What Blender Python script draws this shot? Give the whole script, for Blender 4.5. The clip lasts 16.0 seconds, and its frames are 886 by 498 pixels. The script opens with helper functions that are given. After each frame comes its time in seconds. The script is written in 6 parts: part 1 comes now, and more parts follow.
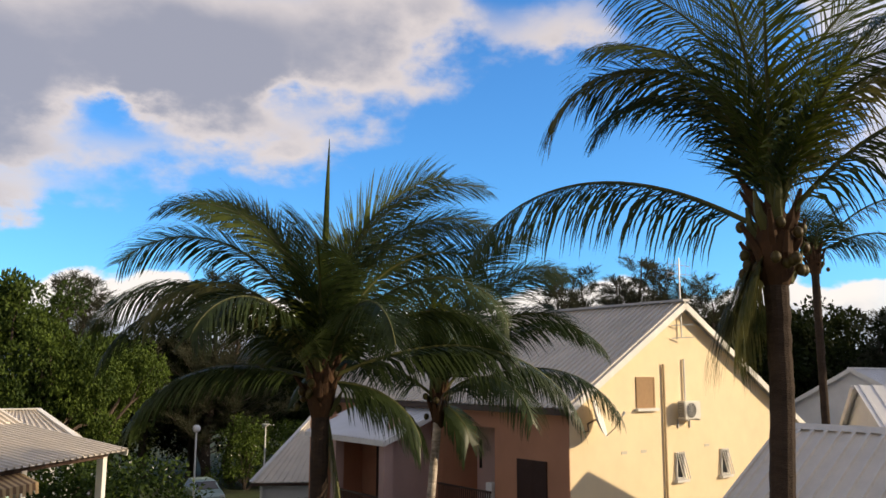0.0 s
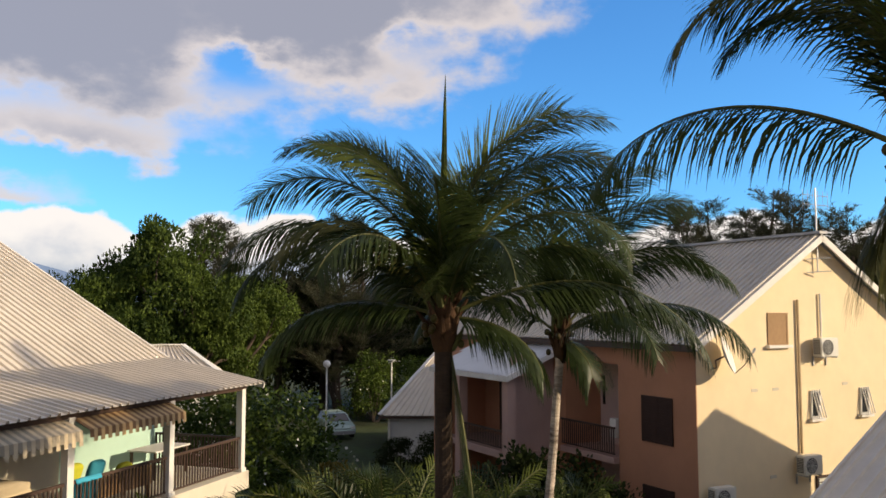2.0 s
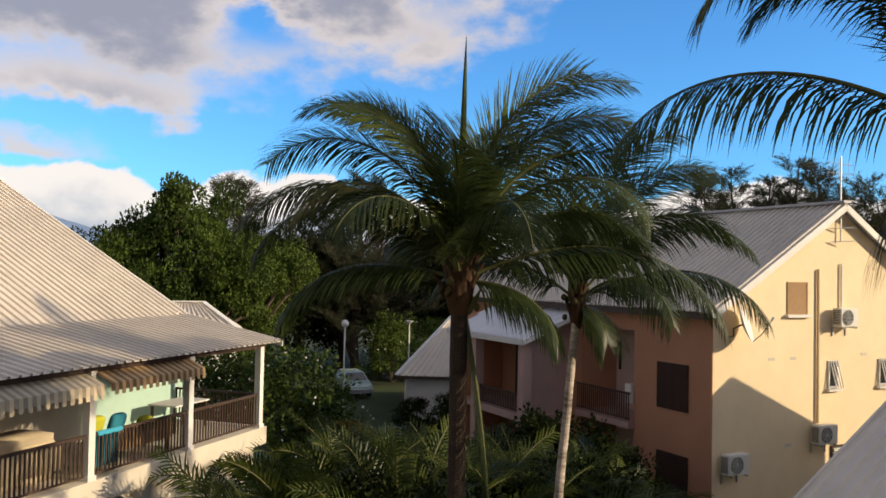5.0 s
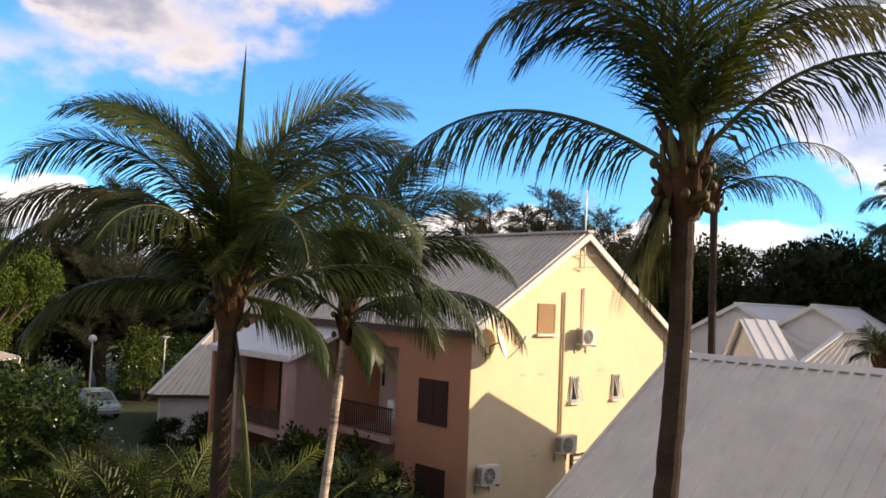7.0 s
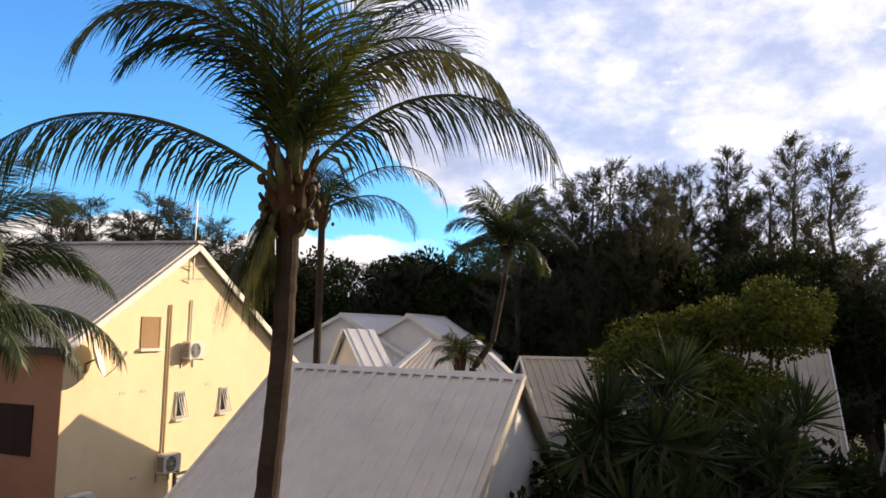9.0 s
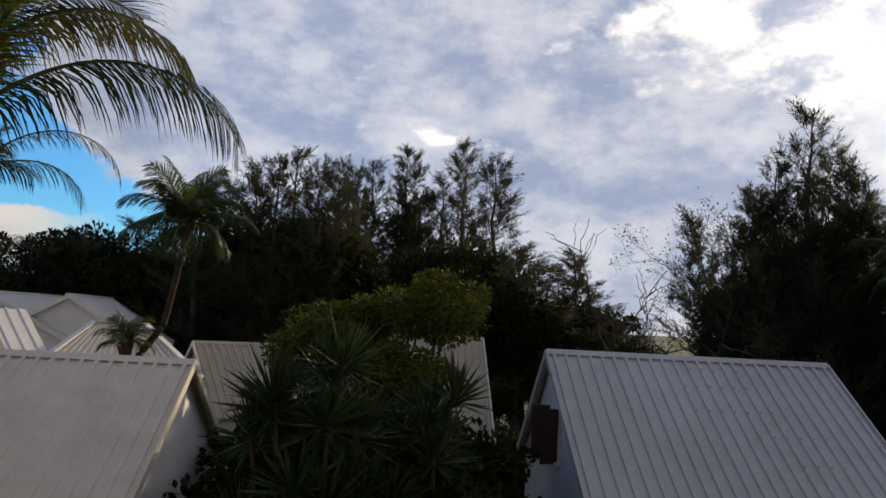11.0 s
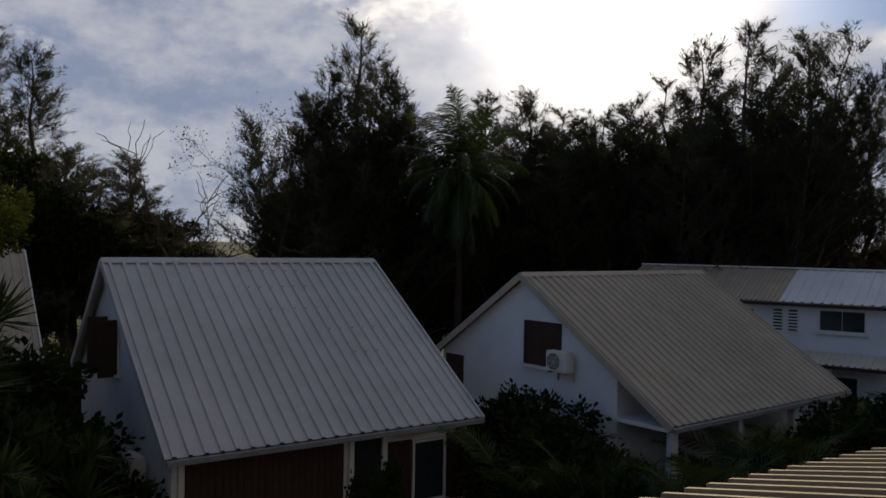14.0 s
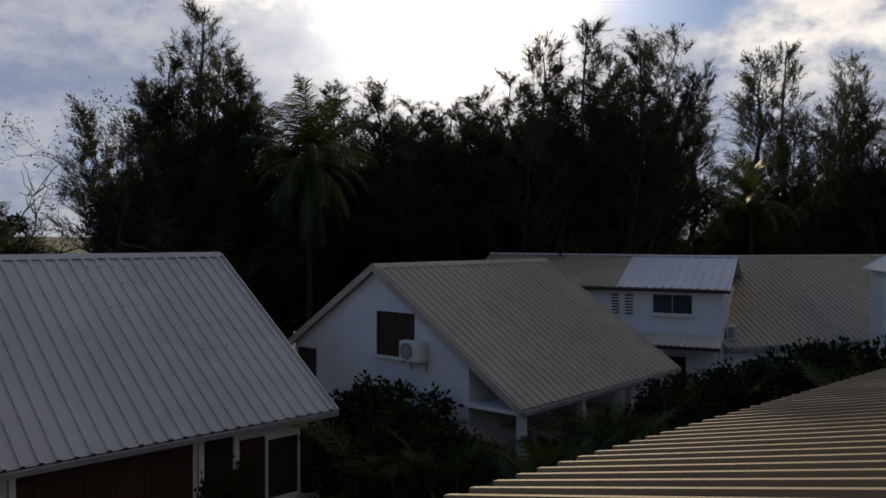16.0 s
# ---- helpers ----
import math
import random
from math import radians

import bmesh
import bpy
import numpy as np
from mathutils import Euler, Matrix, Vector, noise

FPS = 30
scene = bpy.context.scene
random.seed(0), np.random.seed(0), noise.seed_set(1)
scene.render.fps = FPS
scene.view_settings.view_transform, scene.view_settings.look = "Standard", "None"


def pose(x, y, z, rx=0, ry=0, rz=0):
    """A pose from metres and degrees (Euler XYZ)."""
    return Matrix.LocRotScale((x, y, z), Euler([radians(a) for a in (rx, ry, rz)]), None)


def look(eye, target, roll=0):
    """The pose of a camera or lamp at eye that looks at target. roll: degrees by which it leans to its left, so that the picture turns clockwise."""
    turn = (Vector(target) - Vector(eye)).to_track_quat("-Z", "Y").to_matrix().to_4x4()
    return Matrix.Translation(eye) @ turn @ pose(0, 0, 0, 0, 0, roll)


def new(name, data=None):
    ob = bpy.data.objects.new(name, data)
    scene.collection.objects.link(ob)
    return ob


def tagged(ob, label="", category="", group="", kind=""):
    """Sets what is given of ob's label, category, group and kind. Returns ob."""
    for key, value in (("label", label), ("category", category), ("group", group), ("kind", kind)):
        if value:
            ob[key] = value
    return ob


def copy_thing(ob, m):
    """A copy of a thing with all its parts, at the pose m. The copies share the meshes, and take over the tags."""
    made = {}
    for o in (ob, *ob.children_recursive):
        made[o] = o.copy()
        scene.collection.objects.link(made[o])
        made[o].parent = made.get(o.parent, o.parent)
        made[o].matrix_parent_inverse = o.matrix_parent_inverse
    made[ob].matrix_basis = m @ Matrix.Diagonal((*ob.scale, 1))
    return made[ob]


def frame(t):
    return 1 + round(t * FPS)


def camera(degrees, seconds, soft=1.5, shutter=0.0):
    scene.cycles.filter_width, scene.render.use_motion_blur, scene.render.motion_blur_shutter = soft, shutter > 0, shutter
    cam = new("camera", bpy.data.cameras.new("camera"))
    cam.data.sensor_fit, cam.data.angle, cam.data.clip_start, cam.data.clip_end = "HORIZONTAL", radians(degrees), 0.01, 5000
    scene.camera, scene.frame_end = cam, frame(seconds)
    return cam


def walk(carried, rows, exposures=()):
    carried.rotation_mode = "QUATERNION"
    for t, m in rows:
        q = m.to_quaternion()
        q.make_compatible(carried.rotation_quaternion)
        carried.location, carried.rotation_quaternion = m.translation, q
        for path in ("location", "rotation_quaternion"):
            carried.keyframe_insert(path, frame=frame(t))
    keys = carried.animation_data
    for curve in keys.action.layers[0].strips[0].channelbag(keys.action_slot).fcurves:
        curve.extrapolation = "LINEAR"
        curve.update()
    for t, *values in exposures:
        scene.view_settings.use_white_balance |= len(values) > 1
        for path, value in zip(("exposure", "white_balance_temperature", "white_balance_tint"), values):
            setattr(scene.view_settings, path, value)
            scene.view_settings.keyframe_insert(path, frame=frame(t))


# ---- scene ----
cam = camera(56.68, 16.0, soft=1.6)
PATH = [
    (0, (0.064, 0.089, 7.612), (0.0652, 19.8594, 10.6342), 0.21),
    (0.5, (0.074, 0.099, 7.563), (-0.6718, 19.8873, 10.3707), 0.12),
    (1, (0.079, 0.100, 7.572), (-1.7242, 19.8618, 10.0650), 0.39),
    (1.5, (0.062, 0.135, 7.569), (-2.2388, 19.9068, 9.5166), 0.44),
    (2, (0.063, 0.156, 7.572), (-2.8342, 19.8854, 9.1116), 0.00),
    (2.5, (0.048, 0.186, 7.574), (-3.2579, 19.8749, 8.7688), 0.05),
    (3, (0.023, 0.275, 7.567), (-3.6585, 19.9054, 8.6083), 0.17),
    (3.2, (0.032, 0.210, 7.546), (-3.8320, 19.8050, 8.6051), 0.14),
    (5.3, (0.104, 0.154, 7.614), (-3.2100, 19.8740, 7.9851), 1.05),
    (5.5, (0.059, 0.136, 7.636), (-3.0620, 19.8909, 7.6171), -0.15),
    (6, (0.095, 0.159, 7.617), (-1.5677, 20.0831, 7.1186), -1.32),
    (6.5, (0.061, 0.142, 7.616), (-0.3784, 20.1164, 8.5246), -0.03),
    (7, (-0.040, 0.106, 7.601), (2.2352, 19.9402, 8.7902), 2.45),
    (7.5, (0.009, 0.097, 7.668), (5.0772, 19.4065, 8.8683), 1.35),
    (8, (0.072, 0.122, 7.659), (7.8645, 18.4674, 9.3110), 3.40),
    (8.2, (0.039, 0.064, 7.638), (8.6286, 18.0529, 9.2617), 2.79),
    (10.3, (-0.032, -0.062, 7.636), (14.1485, 13.8571, 9.9124), 3.43),
    (10.5, (-0.074, -0.105, 7.627), (14.7528, 13.1423, 9.7933), 3.49),
    (11, (-0.040, -0.132, 7.626), (16.2791, 11.2919, 9.4092), 3.08),
    (11.5, (-0.064, -0.193, 7.594), (17.7111, 8.8730, 8.9478), 2.76),
    (12, (-0.069, -0.112, 7.593), (18.4244, 7.4734, 8.2717), 1.44),
    (12.5, (-0.043, -0.139, 7.600), (18.9004, 6.2746, 7.6248), 1.92),
    (13, (-0.021, -0.140, 7.636), (19.4272, 4.5222, 7.4774), 2.75),
    (13.5, (-0.008, -0.154, 7.600), (19.7526, 2.9301, 7.5098), 1.47),
    (14, (-0.038, -0.088, 7.567), (19.8901, 1.5968, 7.4342), 0.94),
    (14.5, (-0.031, -0.111, 7.543), (19.9527, 0.6646, 7.3537), 0.85),
    (15, (-0.020, -0.075, 7.571), (19.9750, -0.4412, 7.3576), 1.21),
    (15.5, (-0.034, -0.069, 7.591), (19.9172, -1.4055, 7.1990), 1.10),
    (16, (-0.030, -0.024, 7.567), (19.8711, -1.9871, 7.2621), 0.23),
]
EXPOSURE = [(0, -0.12, 6950, 14), (4.5, -0.20, 6950, 14), (5.5, -0.18, 6950, 15), (6.0, 0.04, 6950, 18), (7.0, 0.22, 7100, 18), (8.0, 0.22, 7100, 18), (10.5, -0.42, 7100, 13), (11.0, -0.62, 7000, 12), (12.0, -1.00, 6900, 12), (13.0, -1.15, 6900, 12), (16.0, -1.10, 6850, 12)]
walk(cam, [(t, look(eye, target, roll)) for t, eye, target, roll in PATH], EXPOSURE)

# ---- light ----
SUN_AZ, SUN_EL = 96.3, 18.5
sun_way = Vector((math.sin(radians(SUN_AZ)) * math.cos(radians(SUN_EL)), math.cos(radians(SUN_AZ)) * math.cos(radians(SUN_EL)), math.sin(radians(SUN_EL))))
sun = new("sun", bpy.data.lights.new("sun", "SUN"))
sun.data.energy, sun.data.angle, sun.data.color = 5.6, radians(0.6), (1.0, 0.84, 0.58)
sun.matrix_world = look(sun_way * 100, (0, 0, 0))


def build_world():
    w = bpy.data.worlds.new("evening_sky")
    scene.world = w
    w.use_nodes = True
    nt = w.node_tree
    nt.nodes.clear()
    n = lambda kind: nt.nodes.new(kind)
    L = nt.links.new

    def math_node(op, a, b=None, clamp=False):
        m = n("ShaderNodeMath")
        m.operation, m.use_clamp = op, clamp
        for k, v in enumerate((a, b)):
            if v is None:
                continue
            if isinstance(v, (int, float)):
                m.inputs[k].default_value = v
            else:
                L(v, m.inputs[k])
        return m.outputs[0]

    def mix(fac, a, b):
        m = n("ShaderNodeMix")
        m.data_type = "RGBA"
        for socket, v in ((m.inputs[0], fac), (m.inputs[6], a), (m.inputs[7], b)):
            if isinstance(v, tuple):
                socket.default_value = (*v, 1)
            elif isinstance(v, (int, float)):
                socket.default_value = v
            else:
                L(v, socket)
        return m.outputs[2]

    def ramp(value, lo, hi):
        m = n("ShaderNodeMapRange")
        m.interpolation_type = "SMOOTHSTEP"
        L(value, m.inputs[0])
        m.inputs[1].default_value, m.inputs[2].default_value = lo, hi
        return m.outputs[0]

    coord = n("ShaderNodeTexCoord").outputs["Generated"]
    sep = n("ShaderNodeSeparateXYZ")
    L(coord, sep.inputs[0])
    sky = n("ShaderNodeTexSky")
    sky.sky_type, sky.sun_disc = "NISHITA", False
    sky.sun_elevation, sky.sun_rotation = radians(SUN_EL), radians(SUN_AZ)
    sky.air_density, sky.dust_density, sky.ozone_density = 1.0, 0.6, 2.2
    def fbm(vector, scale, detail, rough=0.55):
        t = n("ShaderNodeTexNoise")
        t.inputs["Scale"].default_value, t.inputs["Detail"].default_value, t.inputs["Roughness"].default_value = scale, detail, rough
        L(vector, t.inputs["Vector"])
        return t.outputs["Fac"]

    # compass bearing and height of a direction, in degrees
    az = math_node("MULTIPLY", math_node("ARCTAN2", sep.outputs[0], sep.outputs[1]), 57.2958)
    el = math_node("MULTIPLY", math_node("ARCSINE", sep.outputs[2]), 57.2958)
    chart = n("ShaderNodeCombineXYZ")
    L(math_node("MULTIPLY", az, 0.1), chart.inputs[0])
    L(math_node("MULTIPLY", el, 0.16), chart.inputs[1])
    chart = chart.outputs[0]
    billow = fbm(chart, 1.5, 11, 0.56)
    curl = fbm(chart, 0.7, 6, 0.55)
    # edges of the clouds waver with the billows
    az_w = math_node("ADD", az, math_node("MULTIPLY", math_node("SUBTRACT", curl, 0.5), 16.0))
    el_w = math_node("ADD", el, math_node("MULTIPLY", math_node("SUBTRACT", billow, 0.5), 7.0))

    def blobs(rows):
        total = None
        for a0, e0, ra, re, w in rows:
            u = math_node("MULTIPLY", math_node("SUBTRACT", az_w, a0), 1.0 / ra)
            v = math_node("MULTIPLY", math_node("SUBTRACT", el_w, e0), 1.0 / re)
            q = math_node("ADD", math_node("MULTIPLY", u, u), math_node("MULTIPLY", v, v))
            g = math_node("MULTIPLY", math_node("EXPONENT", math_node("MULTIPLY", q, -1.0)), w)
            total = g if total is None else math_node("ADD", total, g)
        return total

    # a broad cloud over the north-west, clear sky over the palms, closed cover towards the sun, clear again to the west behind
    toward = n("ShaderNodeVectorMath")
    toward.operation = "DOT_PRODUCT"
    L(coord, toward.inputs[0])
    toward.inputs[1].default_value = sun_way
    near_sun = toward.outputs["Value"]
    closed = ramp(math_node("ADD", az_w, math_node("MULTIPLY", el_w, 0.45)), 32.0, 39.0)
    closed = math_node("MULTIPLY", closed, math_node("SUBTRACT", 1.0, ramp(az, 125.0, 150.0)))
    field = blobs([(-34, 18.5, 16, 6.6, 1.1), (-14, 20.6, 11, 5.4, 1.0), (-2, 25, 6, 4, 0.7), (9, 23.5, 4, 2.0, 0.6), (-34, 11, 9, 1.3, 0.55), (-39, 7.8, 6, 0.9, 0.5),
                   (-23, 16.2, 3.4, 1.4, -0.55), (-11.5, 18.4, 2.6, 1.4, -0.4), (34, 6.0, 7, 2.2, -1.0), (111.5, 14.6, 7.0, 1.8, -0.95), (64, 15.0, 6, 2.6, -0.38)])
    cover = math_node("ADD", math_node("ADD", field, closed), math_node("MULTIPLY", math_node("SUBTRACT", billow, 0.5), 0.9))
    cloud = ramp(cover, 0.24, 0.70)
    west = math_node("ADD", ramp(az, 125.0, 150.0), math_node("SUBTRACT", 1.0, ramp(az, -75.0, -50.0)))
    # cumulus bank low on the horizon
    low = n("ShaderNodeMapping")
    L(coord, low.inputs[0])
    low.inputs["Scale"].default_value = (1, 1, 1.3)
    puffs = fbm(low.outputs[0], 7.5, 9, 0.5)
    puff_tall = fbm(low.outputs[0], 2.6, 3, 0.5)
    crest = math_node("ADD", math_node("MULTIPLY", puffs, 0.16), math_node("ADD", math_node("MULTIPLY", puff_tall, 0.10), -0.028))
    under = math_node("SUBTRACT", crest, sep.outputs[2])
    bank = math_node("MULTIPLY", ramp(under, 0.0, 0.010), math_node("SUBTRACT", 1.0, ramp(az, 27.0, 34.0)))
    glow = math_node("POWER", math_node("MAXIMUM", near_sun, 0.0), 150.0)
    halo = math_node("POWER", math_node("MAXIMUM", near_sun, 0.0), 36.0)
    thick = ramp(math_node("ADD", cover, math_node("MULTIPLY", math_node("SUBTRACT", curl, 0.5), 0.9)), 0.55, 1.05)
    lit = mix(thick, (6.9, 6.5, 6.4), (3.2, 3.4, 4.1))
    dim = mix(ramp(fbm(chart, 1.6, 11, 0.62), 0.34, 0.68), (4.2, 5.2, 7.6), (8.8, 9.3, 10.6))
    bright = math_node("ADD", blobs([(72, 20.5, 11, 3.2, 0.48), (54, 13.6, 4.5, 1.4, 0.42), (82, 16, 6, 3.0, 0.4), (121, 12.5, 9, 4.5, 0.5)]), math_node("MULTIPLY", math_node("SUBTRACT", fbm(chart, 2.4, 11, 0.6), 0.5), 1.3))
    dim = mix(ramp(bright, 0.18, 0.60), dim, (18.5, 18.0, 17.0))
    cloud_color = mix(ramp(near_sun, 0.25, 0.62), lit, dim)
    bank_color = mix(ramp(math_node("SUBTRACT", under, math_node("MULTIPLY", fbm(low.outputs[0], 11.0, 6), 0.05)), 0.0, 0.05), (9.4, 8.9, 8.3), (4.6, 5.0, 5.9))
    blue = n("ShaderNodeVectorMath")
    blue.operation = "MULTIPLY"
    L(sky.outputs[0], blue.inputs[0])
    L(mix(ramp(near_sun, 0.55, 0.90), (0.62, 1.55, 2.40), (0.42, 0.62, 0.98)), blue.inputs[1])
    c = mix(math_node("MULTIPLY", cloud, 0.93), blue.outputs[0], cloud_color)
    c = mix(math_node("MULTIPLY", bank, 0.92), c, bank_color)
    # even dim grey added over the unseen western sky, which sets the fill light
    c = mix(math_node("MULTIPLY", west, 0.85), c, mix(billow, (3.1, 2.95, 2.9), (3.7, 3.55, 3.5)))
    glare = n("ShaderNodeVectorMath")
    glare.operation = "SCALE"
    glare.inputs[0].default_value = (1.0, 0.93, 0.80)
    L(math_node("ADD", math_node("MULTIPLY", glow, 60.0), math_node("MULTIPLY", halo, 9.5)), glare.inputs["Scale"])
    total = n("ShaderNodeVectorMath")
    total.operation = "ADD"
    L(c, total.inputs[0])
    L(glare.outputs[0], total.inputs[1])
    bg, out = n("ShaderNodeBackground"), n("ShaderNodeOutputWorld")
    bg.inputs[1].default_value = 0.12
    L(total.outputs[0], bg.inputs[0])
    L(bg.outputs[0], out.inputs[0])


build_world()


# ---- materials ----
def material(name, color, rough=0.8, vary=0.15, scale=4.0, bump=0.0, bump_scale=30.0, metal=0.0, second=None, random_tint=0.0, translucent=0.0, streak=None, spec=0.3):
    m = bpy.data.materials.new(name)
    m.use_nodes = True
    nt = m.node_tree
    p = nt.nodes["Principled BSDF"]
    p.inputs["Roughness"].default_value, p.inputs["Metallic"].default_value = rough, metal
    p.inputs["Specular IOR Level"].default_value = spec
    co = nt.nodes.new("ShaderNodeTexCoord")
    mp = nt.nodes.new("ShaderNodeMapping")
    nt.links.new(co.outputs["Object"], mp.inputs[0])
    if streak:
        mp.inputs["Scale"].default_value = streak
    tex = nt.nodes.new("ShaderNodeTexNoise")
    tex.inputs["Scale"].default_value, tex.inputs["Detail"].default_value, tex.inputs["Roughness"].default_value = scale, 8, 0.62
    nt.links.new(mp.outputs[0], tex.inputs["Vector"])
    tex2 = nt.nodes.new("ShaderNodeTexNoise")
    tex2.inputs["Scale"].default_value, tex2.inputs["Detail"].default_value = scale * 0.17, 4
    nt.links.new(mp.outputs[0], tex2.inputs["Vector"])
    add = nt.nodes.new("ShaderNodeMath")
    nt.links.new(tex.outputs["Fac"], add.inputs[0])
    nt.links.new(tex2.outputs["Fac"], add.inputs[1])
    if random_tint:
        info = nt.nodes.new("ShaderNodeObjectInfo")
        geo = nt.nodes.new("ShaderNodeNewGeometry")
        s = nt.nodes.new("ShaderNodeMath")
        nt.links.new(info.outputs["Random"], s.inputs[0])
        nt.links.new(geo.outputs["Random Per Island"], s.inputs[1])
        k = nt.nodes.new("ShaderNodeMath")
        k.operation = "MULTIPLY_ADD"
        k.inputs[1].default_value, k.inputs[2].default_value = random_tint, -random_tint
        nt.links.new(s.outputs[0], k.inputs[0])
        a2 = nt.nodes.new("ShaderNodeMath")
        nt.links.new(add.outputs[0], a2.inputs[0])
        nt.links.new(k.outputs[0], a2.inputs[1])
        add = a2
    rng = nt.nodes.new("ShaderNodeMapRange")
    rng.inputs[1].default_value, rng.inputs[2].default_value = 0.7, 1.3
    nt.links.new(add.outputs[0], rng.inputs[0])
    mixer = nt.nodes.new("ShaderNodeMix")
    mixer.data_type = "RGBA"
    lowc = second if second else tuple(c * (1 - vary) for c in color)
    mixer.inputs[6].default_value, mixer.inputs[7].default_value = (*lowc, 1), (*[min(1, c * (1 + vary * 0.4)) for c in color], 1)
    nt.links.new(rng.outputs[0], mixer.inputs[0])
    nt.links.new(mixer.outputs[2], p.inputs["Base Color"])
    if bump:
        b = nt.nodes.new("ShaderNodeBump")
        b.inputs["Strength"].default_value, b.inputs["Distance"].default_value = bump, 0.02
        t3 = nt.nodes.new("ShaderNodeTexNoise")
        t3.inputs["Scale"].default_value, t3.inputs["Detail"].default_value = bump_scale, 6
        nt.links.new(mp.outputs[0], t3.inputs["Vector"])
        nt.links.new(t3.outputs["Fac"], b.inputs["Height"])
        nt.links.new(b.outputs[0], p.inputs["Normal"])
    if translucent:
        tr = nt.nodes.new("ShaderNodeBsdfTranslucent")
        nt.links.new(mixer.outputs[2], tr.inputs[0])
        ms = nt.nodes.new("ShaderNodeMixShader")
        ms.inputs[0].default_value = translucent
        nt.links.new(p.outputs[0], ms.inputs[1])
        nt.links.new(tr.outputs[0], ms.inputs[2])
        nt.links.new(ms.outputs[0], nt.nodes["Material Output"].inputs[0])
    return m


M_ROOF = material("cream_roof_sheet", (0.66, 0.59, 0.50), 0.55, 0.16, 1.2, 0.05, 60, streak=(1, 1, 1), random_tint=0.05, spec=0.35)
M_ROOF_GREY = material("grey_roof_sheet", (0.50, 0.49, 0.49), 0.5, 0.16, 1.5, 0.05, 60, random_tint=0.05, spec=0.35)
M_ROOF_WHITE = material("white_roof_sheet", (0.70, 0.70, 0.71), 0.55, 0.12, 1.5, 0.05, 60, random_tint=0.05)
M_TRIM = material("white_painted_trim", (0.72, 0.70, 0.66), 0.6, 0.12, 3)
M_YELLOW = material("yellow_render", (0.82, 0.67, 0.445), 0.9, 0.08, 1.5, 0.25, 90)
M_ORANGE = material("salmon_render", (0.50, 0.25, 0.15), 0.9, 0.14, 1.2, 0.25, 90)
M_PINK = material("dusty_pink_render", (0.50, 0.34, 0.30), 0.9, 0.14, 1.2, 0.2, 90)
M_ROSE = material("pale_rose_render", (0.62, 0.47, 0.43), 0.9, 0.12, 1.2, 0.2, 90)
# tan lowered so that the veranda roof reads as shaded
M_ROOF_TAN = material("shade_darkened_tan_roof_sheet", (0.25, 0.185, 0.11), 0.75, 0.2, 1.2, 0.05, 60, random_tint=0.05)
M_ROOF_NEAR = material("sandy_roof_sheet", (0.76, 0.68, 0.57), 0.5, 0.18, 1.2, 0.05, 60, random_tint=0.05)
# darker weathered cream, which also holds the shade on roofs behind the garden tree
M_ROOF_MID = material("weathered_shaded_cream_roof_sheet", (0.45, 0.39, 0.30), 0.6, 0.2, 1.2, 0.05, 60, random_tint=0.05)
M_WHITE = material("white_render", (0.74, 0.74, 0.74), 0.9, 0.12, 1.5, 0.2, 90)
M_BEIGE = material("beige_render", (0.62, 0.56, 0.46), 0.9, 0.14, 1.2, 0.2, 90)
M_GREEN = material("pale_green_render", (0.42, 0.60, 0.52), 0.9, 0.10, 1.2, 0.2, 90)
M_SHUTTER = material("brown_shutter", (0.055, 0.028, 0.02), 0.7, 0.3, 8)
M_SHUTTER_TAN = material("tan_shutter", (0.33, 0.20, 0.10), 0.7, 0.15, 8)
M_PIPE = material("tan_painted_pipe", (0.50, 0.37, 0.22), 0.6, 0.15, 6)
M_RAIL = material("dark_brown_paint", (0.075, 0.047, 0.036), 0.5, 0.3, 10)
M_DARK = material("dark_opening", (0.02, 0.018, 0.017), 0.8, 0.3, 4)
M_GUTTER = material("grey_gutter", (0.25, 0.25, 0.26), 0.5, 0.2, 6)
M_AC = material("aircon_casing", (0.66, 0.65, 0.60), 0.45, 0.08, 5)
M_GRILL = material("aircon_grille", (0.10, 0.10, 0.10), 0.6, 0.2, 10)
M_METAL = material("galvanised_metal", (0.45, 0.45, 0.46), 0.4, 0.2, 8, metal=0.8)
M_GLASS = material("window_glass", (0.03, 0.035, 0.04), 0.06, 0.1, 2, spec=0.7)
M_TRUNK = material("palm_bark", (0.05, 0.034, 0.025), 0.95, 0.45, 7, 0.8, 25, streak=(1, 1, 3))
M_TRUNK_PALE = material("pale_palm_bark", (0.58, 0.50, 0.42), 0.95, 0.5, 6, 0.8, 25, second=(0.07, 0.045, 0.035), streak=(1, 1, 3))
M_BARK = material("tree_bark", (0.10, 0.075, 0.06), 0.95, 0.4, 9, 0.8, 20)
M_FROND = material("palm_leaf", (0.050, 0.072, 0.020), 0.42, 0.3, 3, random_tint=0.22, translucent=0.28, second=(0.016, 0.028, 0.009), spec=0.25)
# young leaf green, also the painted sunlit fronds of the areca clumps
M_FROND_YOUNG_LIT = material("young_and_sunlit_palm_leaf", (0.11, 0.13, 0.020), 0.5, 0.3, 3, random_tint=0.2, translucent=0.28, second=(0.03, 0.05, 0.012), spec=0.15)
M_FROND_DRY = material("ageing_palm_leaf", (0.19, 0.17, 0.055), 0.55, 0.3, 3, random_tint=0.25, translucent=0.28, second=(0.04, 0.05, 0.015), spec=0.15)
M_RACHIS = material("frond_stalk", (0.10, 0.105, 0.035), 0.6, 0.3, 5)
